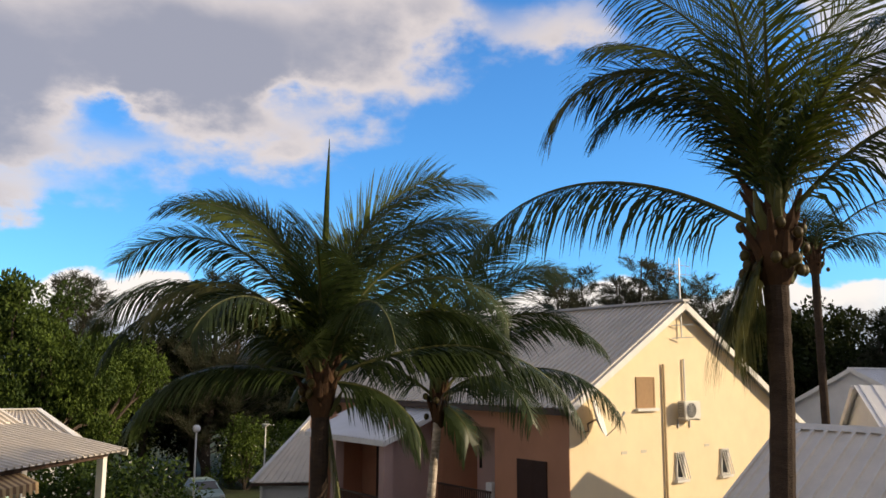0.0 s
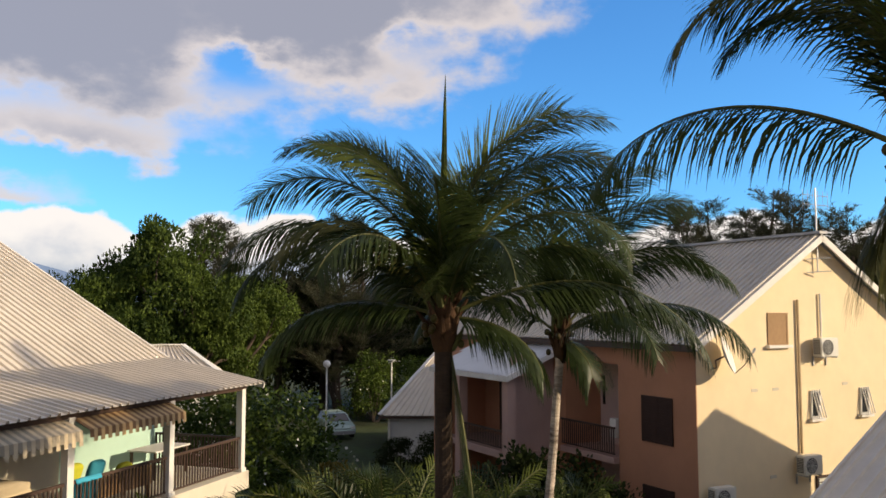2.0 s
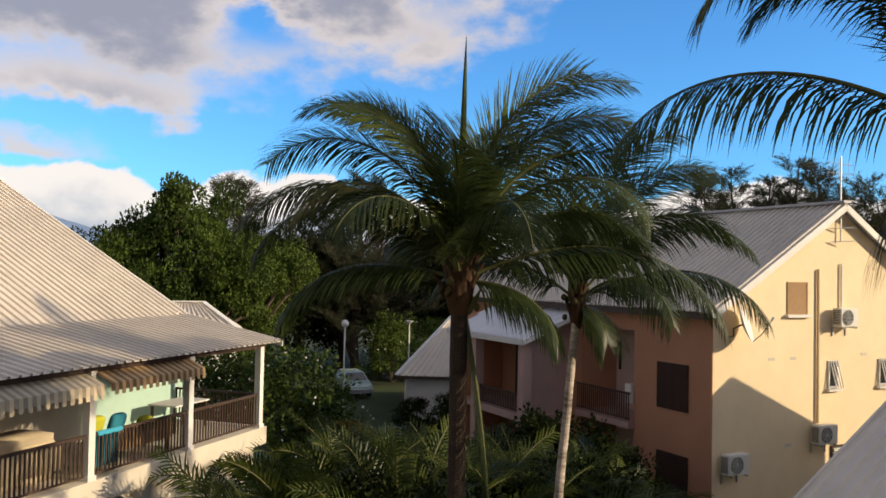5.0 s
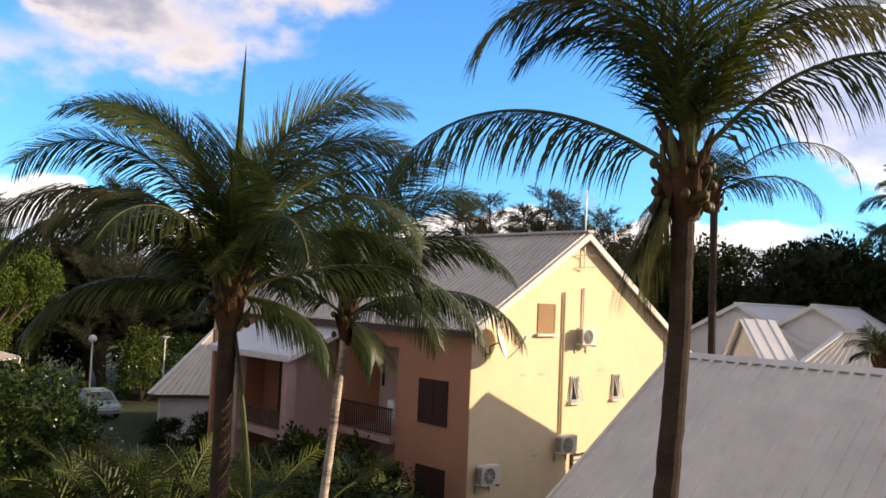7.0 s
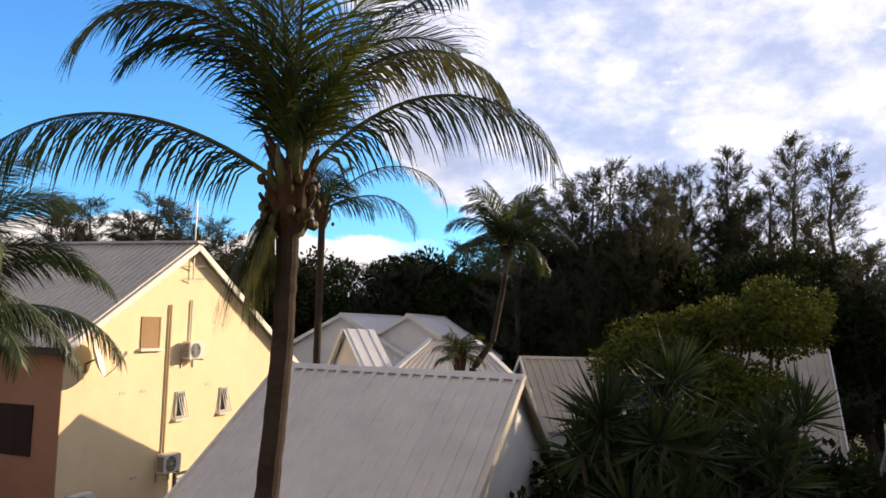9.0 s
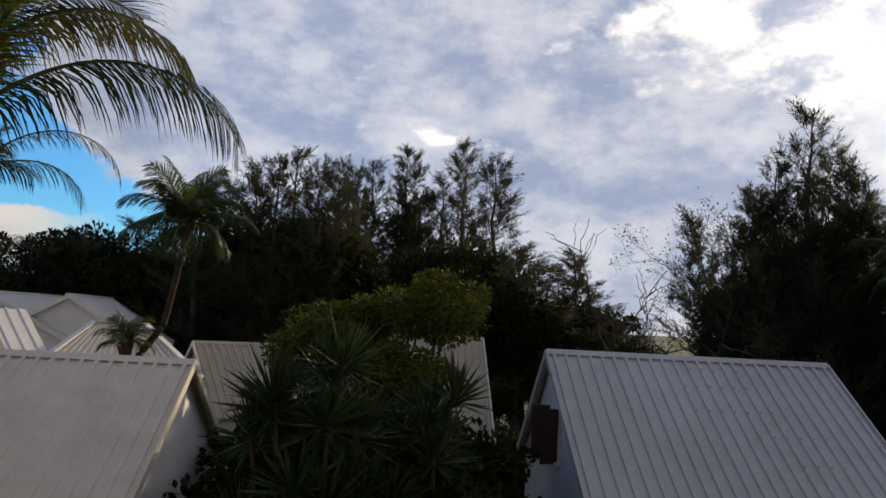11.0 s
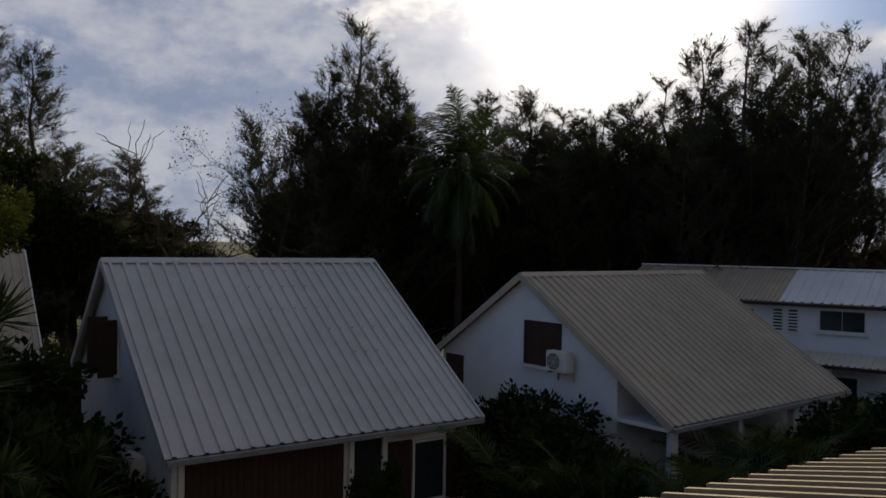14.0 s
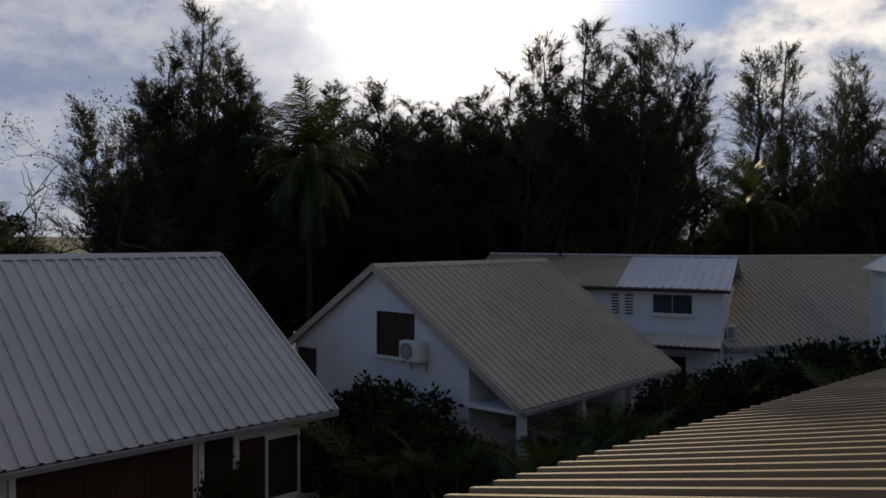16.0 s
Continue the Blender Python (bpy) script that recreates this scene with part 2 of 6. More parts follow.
M_FIBRE = material("palm_fibre", (0.07, 0.036, 0.018), 0.95, 0.4, 10)
M_COCONUT = material("green_coconut", (0.055, 0.052, 0.012), 0.5, 0.3, 5, random_tint=0.2, second=(0.06, 0.03, 0.012))
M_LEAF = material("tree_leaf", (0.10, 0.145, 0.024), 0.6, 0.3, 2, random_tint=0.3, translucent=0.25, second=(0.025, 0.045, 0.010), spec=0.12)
# leaf green lowered to near black: the shade among the plants is in the colour
M_LEAF_SHADED = material("shaded_tree_leaf", (0.03, 0.04, 0.011), 0.6, 0.3, 2, random_tint=0.3, translucent=0.2, second=(0.010, 0.016, 0.005), spec=0.05)
M_LEAF_GARDEN = material("garden_tree_leaf", (0.10, 0.115, 0.018), 0.65, 0.3, 2, random_tint=0.3, translucent=0.25, second=(0.016, 0.024, 0.006), spec=0.06)
M_NEEDLE = material("casuarina_needles", (0.085, 0.085, 0.052), 0.75, 0.3, 2, random_tint=0.3, translucent=0.45, second=(0.035, 0.04, 0.022), spec=0.1)
M_GRASS = material("lawn", (0.04, 0.06, 0.018), 0.95, 0.4, 1.5, 0.6, 20, second=(0.03, 0.03, 0.014))
# the blue of distance haze is put into the hill's own colour
M_MOUNTAIN = material("haze_tinted_hill", (0.16, 0.24, 0.38), 1.0, 0.2, 0.004)


# ---- mesh helpers ----
def part(name, bm, mat, parent=None, label="", smooth=False):
    me = bpy.data.meshes.new(name)
    bmesh.ops.recalc_face_normals(bm, faces=bm.faces)
    bm.to_mesh(me)
    bm.free()
    me.materials.append(mat)
    if smooth:
        for p in me.polygons:
            p.use_smooth = True
    ob = new(name, me)
    if parent:
        ob.parent = parent
    if label:
        ob["label"] = label
    return ob


def thing(name, label, category, group="", kind="", m=None):
    ob = new(name)
    ob.empty_display_size = 0.2
    if m is not None:
        ob.matrix_world = m
    return tagged(ob, label, category, group, kind)


def box(bm, lo, hi, m=None):
    """A box between two corners."""
    vs = [bm.verts.new((x, y, z)) for x in (lo[0], hi[0]) for y in (lo[1], hi[1]) for z in (lo[2], hi[2])]
    for f in ((0, 1, 3, 2), (4, 6, 7, 5), (0, 4, 5, 1), (2, 3, 7, 6), (0, 2, 6, 4), (1, 5, 7, 3)):
        bm.faces.new([vs[i] for i in f])
    if m is not None:
        bmesh.ops.transform(bm, matrix=m, verts=vs)
    return vs


def boxes(*pairs):
    bm = bmesh.new()
    for lo, hi in pairs:
        box(bm, lo, hi)
    return bm


def tube(bm, points, radii, sides=8, cap=True):
    points = [Vector(p) for p in points]
    rings = []
    for i, p in enumerate(points):
        d = (points[min(i + 1, len(points) - 1)] - points[max(i - 1, 0)]).normalized()
        a = d.cross(Vector((0, 0, 1)) if abs(d.z) < 0.9 else Vector((1, 0, 0))).normalized()
        b = d.cross(a)
        r = radii[i] if isinstance(radii, (list, tuple)) else radii
        rings.append([bm.verts.new(p + (a * math.cos(6.2832 * k / sides) + b * math.sin(6.2832 * k / sides)) * r) for k in range(sides)])
    for u, v in zip(rings, rings[1:]):
        for k in range(sides):
            bm.faces.new((u[k], u[(k + 1) % sides], v[(k + 1) % sides], v[k]))
    if cap:
        bm.faces.new(rings[0][::-1])
        bm.faces.new(rings[-1])
    return bm


def prism(bm, outline, y0, y1):
    """An outline in x and z, drawn out from y0 to y1."""
    a = [bm.verts.new((x, y0, z)) for x, z in outline]
    b = [bm.verts.new((x, y1, z)) for x, z in outline]
    bm.faces.new(a)
    bm.faces.new(b[::-1])
    for i in range(len(a)):
        j = (i + 1) % len(a)
        bm.faces.new((a[i], b[i], b[j], a[j]))
    return bm


def bearing(x, y, z, az):
    """A local frame at a place: local x runs along the compass bearing az, local y to its left, z up."""
    return Matrix.Translation((x, y, z)) @ Matrix.Rotation(radians(90 - az), 4, "Z")


def at(az, d, z=0.0):
    return Vector((math.sin(radians(az)) * d, math.cos(radians(az)) * d, z))


def roof_sheets(parent, e0, e1, r0, r1, mat, pitch=0.333, rib=0.055, per=3, name="roof_sheet"):
    """Ribbed metal sheets from the eave e0-e1 up to r0-r1, one object for every few ribs."""
    e0, e1, r0, r1 = map(Vector, (e0, e1, r0, r1))
    n_ribs = max(1, round((e1 - e0).length / pitch))
    up = (e1 - e0).cross(r0 - e0).normalized()
    if up.z < 0:
        up = -up
    for first in range(0, n_ribs, per):
        last = min(first + per, n_ribs)
        prof = []
        for k in range(first, last):
            for f, h in ((0.0, 0), (0.34, 0), (0.385, rib), (0.615, rib), (0.66, 0)):
                prof.append(((k + f) / n_ribs, h))
        prof.append((last / n_ribs, 0))
        bm = bmesh.new()
        top, bot = [], []
        for s, h in prof:
            a, b = e0.lerp(e1, s), r0.lerp(r1, s)
            top.append((bm.verts.new(a + up * h), bm.verts.new(b + up * h)))
            bot.append((bm.verts.new(a + up * (h - 0.012)), bm.verts.new(b + up * (h - 0.012))))
        for i in range(len(top) - 1):
            bm.faces.new((top[i][0], top[i + 1][0], top[i + 1][1], top[i][1]))
            bm.faces.new((bot[i][0], bot[i][1], bot[i + 1][1], bot[i + 1][0]))
            bm.faces.new((top[i][0], bot[i][0], bot[i + 1][0], top[i + 1][0]))
            bm.faces.new((top[i][1], top[i + 1][1], bot[i + 1][1], bot[i][1]))
        for i in (0, -1):
            bm.faces.new((top[i][0], top[i][1], bot[i][1], bot[i][0]))
        part(name, bm, mat, parent)


def beam(bm, a, b, w, h):
    """A bar of rectangular section between two places."""
    a, b = Vector(a), Vector(b)
    d = (b - a).normalized()
    side = d.cross(Vector((0, 0, 1)))
    side = side.normalized() if side.length > 1e-4 else Vector((1, 0, 0))
    up = side.cross(d)
    vs = []
    for p in (a, b):
        vs.append([bm.verts.new(p + side * x * w / 2 + up * y * h / 2) for x, y in ((-1, -1), (1, -1), (1, 1), (-1, 1))])
    for k in range(4):
        bm.faces.new((vs[0][k], vs[0][(k + 1) % 4], vs[1][(k + 1) % 4], vs[1][k]))
    bm.faces.new(vs[0][::-1])
    bm.faces.new(vs[1])
    return bm


def bar(name, a, b, w, h, mat, parent, label=""):
    return part(name, beam(bmesh.new(), a, b, w, h), mat, parent, label)


# ---- ground and distance ----
def build_ground():
    bm = bmesh.new()
    bmesh.ops.create_grid(bm, x_segments=60, y_segments=60, size=150)
    for v in bm.verts:
        v.co.z = 0.12 * noise.noise(v.co * 0.06) - 0.05
    ring = [e for e in bm.edges if e.is_boundary]
    out = bmesh.ops.extrude_edge_only(bm, edges=ring)["geom"]
    for v in out:
        if isinstance(v, bmesh.types.BMVert):
            v.co.x, v.co.y, v.co.z = v.co.x * 28, v.co.y * 28, -2
    tagged(part("ground", bm, M_GRASS), "patchy green lawn and bare soil between the houses", "lawn", kind="structure")


build_ground()


# ---- houses ----
def cottage(m, length, ridge_y, ridge_z, back_y, back_z, eave_z, label, roof_mat, wall_mat, ground=-0.1, verge_mat=None, pitch=0.333, front_in=0.35):
    """A gabled cottage. Local x runs along the front eave, y to the back."""
    h = thing("cottage", label, "house", "cottages", m=m)
    a, b, t = 0.22, length - 0.22, 0.2
    slope_f, slope_b = (ridge_z - eave_z) / ridge_y, (ridge_z - back_z) / (back_y - ridge_y)
    y0, y1 = front_in, back_y - 0.2
    low, top = 0.10, ridge_z - 0.10
    z0, z1 = eave_z + slope_f * y0 - low, back_z + slope_b * 0.2 - low
    outline = [(y0, ground), (y0, z0), (ridge_y, top), (y1, z1), (y1, ground)]
    for x in (a, b):
        bm = bmesh.new()
        prism(bm, outline, -t / 2, t / 2)
        bmesh.ops.transform(bm, matrix=Matrix.Translation((x + (t / 2 if x == a else -t / 2), 0, 0)) @ Matrix(((0, 1, 0, 0), (1, 0, 0, 0), (0, 0, 1, 0), (0, 0, 0, 1))), verts=bm.verts)
        part("gable_wall", bm, wall_mat, h)
    part("front_wall", boxes(((a + t, y0, ground), (b - t, y0 + t, z0 - 0.03))), wall_mat, h)
    part("back_wall", boxes(((a + t, y1 - t, ground), (b - t, y1, z1 - 0.03))), wall_mat, h)
    roof_sheets(h, (0, 0, eave_z), (length, 0, eave_z), (0, ridge_y, ridge_z), (length, ridge_y, ridge_z), roof_mat, pitch)
    roof_sheets(h, (length, back_y, back_z), (0, back_y, back_z), (length, ridge_y, ridge_z), (0, ridge_y, ridge_z), roof_mat, pitch)
    bm = bmesh.new()
    prism(bm, [(ridge_y - 0.17, ridge_z - 0.17 * slope_f + 0.055), (ridge_y, ridge_z + 0.075), (ridge_y + 0.17, ridge_z - 0.17 * slope_b + 0.055), (ridge_y, ridge_z + 0.035)], -0.02, length + 0.02)
    bmesh.ops.transform(bm, matrix=Matrix(((0, 1, 0, 0), (1, 0, 0, 0), (0, 0, 1, 0), (0, 0, 0, 1))), verts=bm.verts)
    part("ridge_cap", bm, roof_mat, h)
    vm = verge_mat or M_TRIM
    for x in (-0.02, length + 0.02):
        bar("verge_board", (x, -0.02, eave_z - 0.06), (x, ridge_y, ridge_z - 0.04), 0.05, 0.2, vm, h)
        bar("verge_board", (x, back_y, back_z - 0.06), (x, ridge_y, ridge_z - 0.04), 0.05, 0.2, vm, h)
    part("gutter", boxes(((0, -0.12, eave_z - 0.14), (length, 0.0, eave_z - 0.03))), M_GUTTER, h)
    part("soffit", boxes(((0.02, 0.0, eave_z - 0.16), (length - 0.02, y0 + 0.05, eave_z - 0.06))), M_TRIM, h)
    return h


def pane_window(parent, m, w, h, frame_mat, fill_mat, sill=True, leaves=2, depth=0.05, name="window"):
    """A framed opening laid on a wall. Local x along the wall, y into the wall, z up; origin at its lower left."""
    bm = boxes(((0, -depth, 0), (0.06, 0.03, h)), ((w - 0.06, -depth, 0), (w, 0.03, h)), ((0.06, -depth, h - 0.06), (w - 0.06, 0.03, h)), ((0.06, -depth, 0), (w - 0.06, 0.03, 0.06)))
    bmesh.ops.transform(bm, matrix=m, verts=bm.verts)
    win = part(name, bm, frame_mat, parent)
    step = (w - 0.12) / leaves
    for k in range(leaves):
        bm = boxes(((0.06 + k * step + 0.012, -0.02, 0.06), (0.06 + (k + 1) * step - 0.012, 0.015, h - 0.06)))
        bmesh.ops.transform(bm, matrix=m, verts=bm.verts)
        part("pane", bm, fill_mat, win)
    if sill:
        bm = boxes(((-0.08, -0.14, -0.09), (w + 0.08, 0.02, -0.005)))
        bmesh.ops.transform(bm, matrix=m, verts=bm.verts)
        part("sill", bm, M_TRIM, win)
    return win


def shutters(parent, m, w, h, mat, open_gap=0.0):
    """A pair of louvred shutters on a wall, in the same frame as pane_window."""
    for k in range(2):
        x0 = k * (w / 2 + open_gap)
        pairs = [((x0, -0.05, 0), (x0 + 0.06, -0.005, h)), ((x0 + w / 2 - 0.07, -0.05, 0), (x0 + w / 2 - 0.01, -0.005, h))]
        n = max(6, round(h / 0.09))
        bm = boxes(((x0, -0.03, 0), (x0 + w / 2 - 0.01, -0.004, h)))
        bmesh.ops.transform(bm, matrix=m, verts=bm.verts)
        ob = part("shutter", bm, mat, parent)
        pairs += [((x0 + 0.062, -0.045, h * i / n + 0.012), (x0 + w / 2 - 0.072, -0.031, h * (i + 1) / n - 0.012)) for i in range(n)]
        for lo, hi in pairs:
            bm = boxes((lo, (hi[0], min(hi[1], -0.031), hi[2])))
            bmesh.ops.transform(bm, matrix=m, verts=bm.verts)
            part("slat", bm, mat, ob)


def aircon(m, label="cream outdoor air conditioning unit on a wall bracket"):
    """Local x along the wall, y into the wall; origin at the lower left of the back."""
    ac = thing("air_conditioner", label, "air conditioner", "outdoor air conditioners", m=m)
    bm = boxes(((0, -0.42, 0), (0.82, -0.1, 0.58)))
    bmesh.ops.bevel(bm, geom=bm.edges[:], offset=0.025, segments=2, affect="EDGES")
    part("casing", bm, M_AC, ac)
    bm = bmesh.new()
    bmesh.ops.create_cone(bm, cap_ends=True, segments=28, radius1=0.24, radius2=0.24, depth=0.012, matrix=Matrix.Translation((0.31, -0.426, 0.29)) @ Matrix.Rotation(radians(90), 4, "X"))
    part("fan_opening", bm, M_GRILL, ac)
    bm = bmesh.new()
    for r in (0.06, 0.12, 0.18, 0.24):
        tube(bm, [(0.31 + r * math.cos(k * 0.3142), -0.438, 0.29 + r * math.sin(k * 0.3142)) for k in range(21)], 0.007, 4, False)
    for k in range(8):
        tube(bm, [(0.31, -0.438, 0.29), (0.31 + 0.24 * math.cos(k * 0.785), -0.438, 0.29 + 0.24 * math.sin(k * 0.785))], 0.006, 4, False)
    part("fan_guard", bm, M_AC, ac)
    part("side_grille", boxes(*[((-0.006, -0.38, 0.08 + 0.05 * i), (0.004, -0.14, 0.11 + 0.05 * i)) for i in range(9)]), M_GRILL, ac)
    for x in (0.1, 0.7):
        part("bracket", boxes(((x, -0.44, -0.045), (x + 0.04, 0.0, -0.005)), ((x, -0.04, -0.3), (x + 0.04, 0.0, -0.045))), M_METAL, ac)
    return ac


def dish(m, r=0.42, label="white satellite dish on a wall arm"):
    d = thing("satellite_dish", label, "satellite dish", m=m)
    bm = bmesh.new()
    rings = []
    for i in range(7):
        q = i / 6
        rings.append([bm.verts.new((r * q * math.cos(k * 0.2618), 0.22 * r * (1 - q * q) , r * q * 1.05 * math.sin(k * 0.2618))) for k in range(24)] if i else [bm.verts.new((0, 0.22 * r, 0))])
    for k in range(24):
        bm.faces.new((rings[0][0], rings[1][k], rings[1][(k + 1) % 24]))
        for u, v in zip(rings[1:], rings[2:]):
            bm.faces.new((u[k], u[(k + 1) % 24], v[(k + 1) % 24], v[k]))
    bowl = part("reflector", bm, M_TRIM, d, smooth=True)
    md = bowl.modifiers.new("thickness", "SOLIDIFY")
    md.thickness = 0.012
    part("feed_arm", tube(bmesh.new(), [(0, 0.0, -r), (0, -0.55 * r, -0.75 * r), (0, -1.25 * r, -0.1)], 0.014, 6), M_RAIL, d)
    part("receiver", tube(bmesh.new(), [(0, -1.2 * r, -0.12), (0, -1.38 * r, -0.03)], 0.04, 8), M_AC, d)
    part("mount", tube(bmesh.new(), [(0, 0.2 * r, 0), (0, 0.4, -0.05), (0, 0.45, -0.25), (0, 0.62, -0.25)], 0.025, 8), M_RAIL, d)
    return d


def railing(parent, m, length, height=0.95, gap=0.115, mat=None):
    mat = mat or M_RAIL
    def put(name, bm):
        bmesh.ops.transform(bm, matrix=m, verts=bm.verts)
        part(name, bm, mat, parent)
    put("handrail", boxes(((0, -0.03, height - 0.06), (length, 0.03, height))))
    put("bottom_rail", boxes(((0, -0.02, 0.08), (length, 0.02, 0.12))))
    n = max(2, round(length / gap))
    for k in range(n):
        x = length * (k + 0.5) / n
        put("baluster", boxes(((x - 0.018, -0.012, 0.12), (x + 0.018, 0.012, height - 0.06))))


# white cottage with grey roof sheets, on the sun's side
m = bearing(15.85, 6.75, 0, 140)
grey = cottage(m, 8.0, 5.65, 7.0, 9.1, 3.95, 3.15, "white cottage with a steep grey ribbed metal roof", M_ROOF_GREY, M_WHITE, verge_mat=M_ROOF_GREY)
GREY_M = m
# second cottage of the row
m = bearing(20.7, -4.09, 0, 136.7)
MID_M = m
mid = cottage(m, 9.2, 5.45, 6.68, 9.58, 3.98, 3.1, "white cottage with a cream ribbed metal roof", M_ROOF_MID, M_WHITE, verge_mat=M_ROOF_MID, front_in=1.9)
# near cottage beside the tall palm
m = bearing(3.93, 16.12, 0, 142.4)
NEAR_M = m
near = cottage(m, 6.08, 4.90, 6.50, 9.00, 4.00, 3.54, "near white cottage with a cream ribbed roof and dark verges", M_ROOF_NEAR, M_WHITE, verge_mat=M_ROOF_NEAR, pitch=0.30)


def yellow_house():
    """Three-storey block: yellow gable end, salmon front. Local x along the front to the far end, y to the back."""
    m = bearing(3.79, 24.71, 0, -36) @ Matrix.Diagonal((1, -1, 1, 1))
    h = thing("apartment_house", "three-storey house with yellow gable wall and salmon front", "house")
    def put(name, bm, mat, parent=h, label=""):
        bmesh.ops.transform(bm, matrix=m, verts=bm.verts)
        return part(name, bm, mat, parent, label)
    swap = Matrix(((0, 1, 0, 0), (1, 0, 0, 0), (0, 0, 1, 0), (0, 0, 0, 1)))
    # gable wall
    bm = prism(bmesh.new(), [(0, -0.3), (0, 6.72), (5.2, 9.92), (10.4, 6.72), (10.4, -0.3)], 0, 0.25)
    bmesh.ops.transform(bm, matrix=swap, verts=bm.verts)
    put("gable_wall", bm, M_YELLOW)
    bm = prism(bmesh.new(), [(0, -0.3), (0, 6.72), (5.2, 9.92), (10.4, 6.72), (10.4, -0.3)], 16.15, 16.4)
    bmesh.ops.transform(bm, matrix=swap, verts=bm.verts)
    put("far_gable_wall", bm, M_YELLOW)
    put("back_wall", boxes(((0.25, 10.15, -0.3), (16.15, 10.4, 6.6))), M_YELLOW)
    # front: salmon pier, loggia, far part
    put("front_pier", boxes(((-0.004, -0.03, -0.3), (3.4, -0.002, 6.5))), M_ORANGE)
    put("pier_core", boxes(((0.25, 0, -0.3), (3.4, 0.25, 6.5))), M_ORANGE)
    put("pier_return", boxes(((3.2, 0.25, -0.3), (3.4, 2.4, 6.5))), M_ORANGE)
    put("loggia_wall", boxes(((3.4, 1.55, -0.3), (6.3, 1.75, 6.5))), M_ROSE)
    put("loggia_slab", boxes(((3.4, -0.25, 2.75), (6.3, 1.55, 2.95))), M_PINK)
    put("loggia_beam", boxes(((3.4, 0.0, 5.9), (6.3, 0.2, 6.5))), M_ORANGE)
    put("loggia_ceiling", boxes(((3.4, 0.2, 6.3), (6.3, 1.55, 6.5))), M_ORANGE)
    put("front_wall", boxes(((6.3, 0, -0.3), (16.15, 0.25, 6.5)), ((6.3, 0.25, -0.3), (6.5, 2.6, 6.5))), M_ORANGE)
    rail = m @ Matrix.Translation((3.4, -0.2, 2.95))
    railing(h, rail, 2.9)
    put("slot_window", boxes(((6.02, 1.50, 4.3), (6.12, 1.545, 5.3))), M_DARK)
    put("wall_lamp", boxes(((4.75, 1.42, 5.35), (4.95, 1.545, 5.5))), M_TRIM)
    put("post_box", boxes(((3.45, -0.12, 3.55), (3.75, 0.1, 4.15))), M_TRIM)
    # front shutters
    for z in (3.63, 0.92):
        shutters(h, m @ Matrix.Translation((0.93, -0.03, z)), 1.35, 1.4, M_SHUTTER)
    # roof
    def rp(y, z, x):
        return m @ Vector((x, y, z))
    s = 3.2 / 5.2
    e = -0.32
    top_z, mid_y, far_y = 10.05, 5.2, 12.2
    front_z, back_z = top_z - s * (mid_y - e), top_z - s * (far_y - mid_y)
    roof_sheets(h, rp(e, front_z, -0.3), rp(e, front_z, 16.7), rp(mid_y, top_z, -0.3), rp(mid_y, top_z, 16.7), M_ROOF, 0.25)
    roof_sheets(h, rp(far_y, back_z, 16.7), rp(far_y, back_z, -0.3), rp(mid_y, top_z, 16.7), rp(mid_y, top_z, -0.3), M_ROOF_WHITE, 0.25)
    bar("verge_board", rp(e, front_z - 0.12, -0.3), rp(mid_y, top_z - 0.12, -0.3), 0.06, 0.2, M_TRIM, h)
    bar("verge_board", rp(far_y, back_z - 0.12, -0.3), rp(mid_y, top_z - 0.12, -0.3), 0.06, 0.2, M_TRIM, h)
    bar("ridge_cap", rp(mid_y, top_z + 0.05, -0.35), rp(mid_y, top_z + 0.05, 16.7), 0.35, 0.08, M_ROOF_GREY, h)
    bar("fascia", rp(e - 0.05, front_z - 0.12, -0.3), rp(e - 0.05, front_z - 0.12, 16.7), 0.06, 0.18, M_RAIL, h)
    # gable openings, along the gable from the front corner
    g = m @ Matrix(((0, 1, 0, 0), (1, 0, 0, 0), (0, 0, 1, 0), (0, 0, 0, 1)))
    def on(a, z):
        return g @ Matrix.Translation((a, -0.005, z))
    w = pane_window(h, on(2.95, 6.58), 0.88, 0.98, M_SHUTTER_TAN, M_SHUTTER_TAN, True, 1, 0.03)
    for a in (4.75, 7.12):
        w = pane_window(h, on(a, 4.28), 0.46, 0.85, M_TRIM, M_GLASS, True, 1)
        for k in range(4):
            bm = beam(bmesh.new(), (0.06 + 0.11 * k, -0.05, 0.88), (0.06 + 0.11 * k + 0.06, -0.24, 0.02), 0.028, 0.028)
            bmesh.ops.transform(bm, matrix=on(a, 4.28), verts=bm.verts)
            part("window_bar", bm, M_TRIM, w)
    w = pane_window(h, on(4.9, 1.55), 0.9, 0.95, M_SHUTTER, M_GLASS, False, 1)
    for k in range(6):
        bm = boxes(((0.06, -0.09, 0.08 + 0.14 * k), (0.84, -0.04, 0.17 + 0.14 * k)))
        bmesh.ops.transform(bm, matrix=on(4.9, 1.55), verts=bm.verts)
        part("louvre", bm, M_AC, w)
    for a, z0, z1, r in ((4.25, 3.25, 7.97, 0.04), (5.3, 6.8, 8.16, 0.035)):
        bm = tube(bmesh.new(), [(a, -0.06, z0), (a, -0.06, z1)], r, 8)
        bmesh.ops.transform(bm, matrix=g, verts=bm.verts)
        part("pipe", bm, M_TRIM if r < 0.04 else M_PIPE, h)
    for a, z in ((2.2, 5.2), (3.1, 5.2), (6.3, 5.25), (2.9, 2.6)):
        bm = boxes(((a, -0.012, z), (a + 0.26, 0.004, z + 0.09)))
        bmesh.ops.transform(bm, matrix=g, verts=bm.verts)
        part("air_brick", bm, M_BEIGE, h)
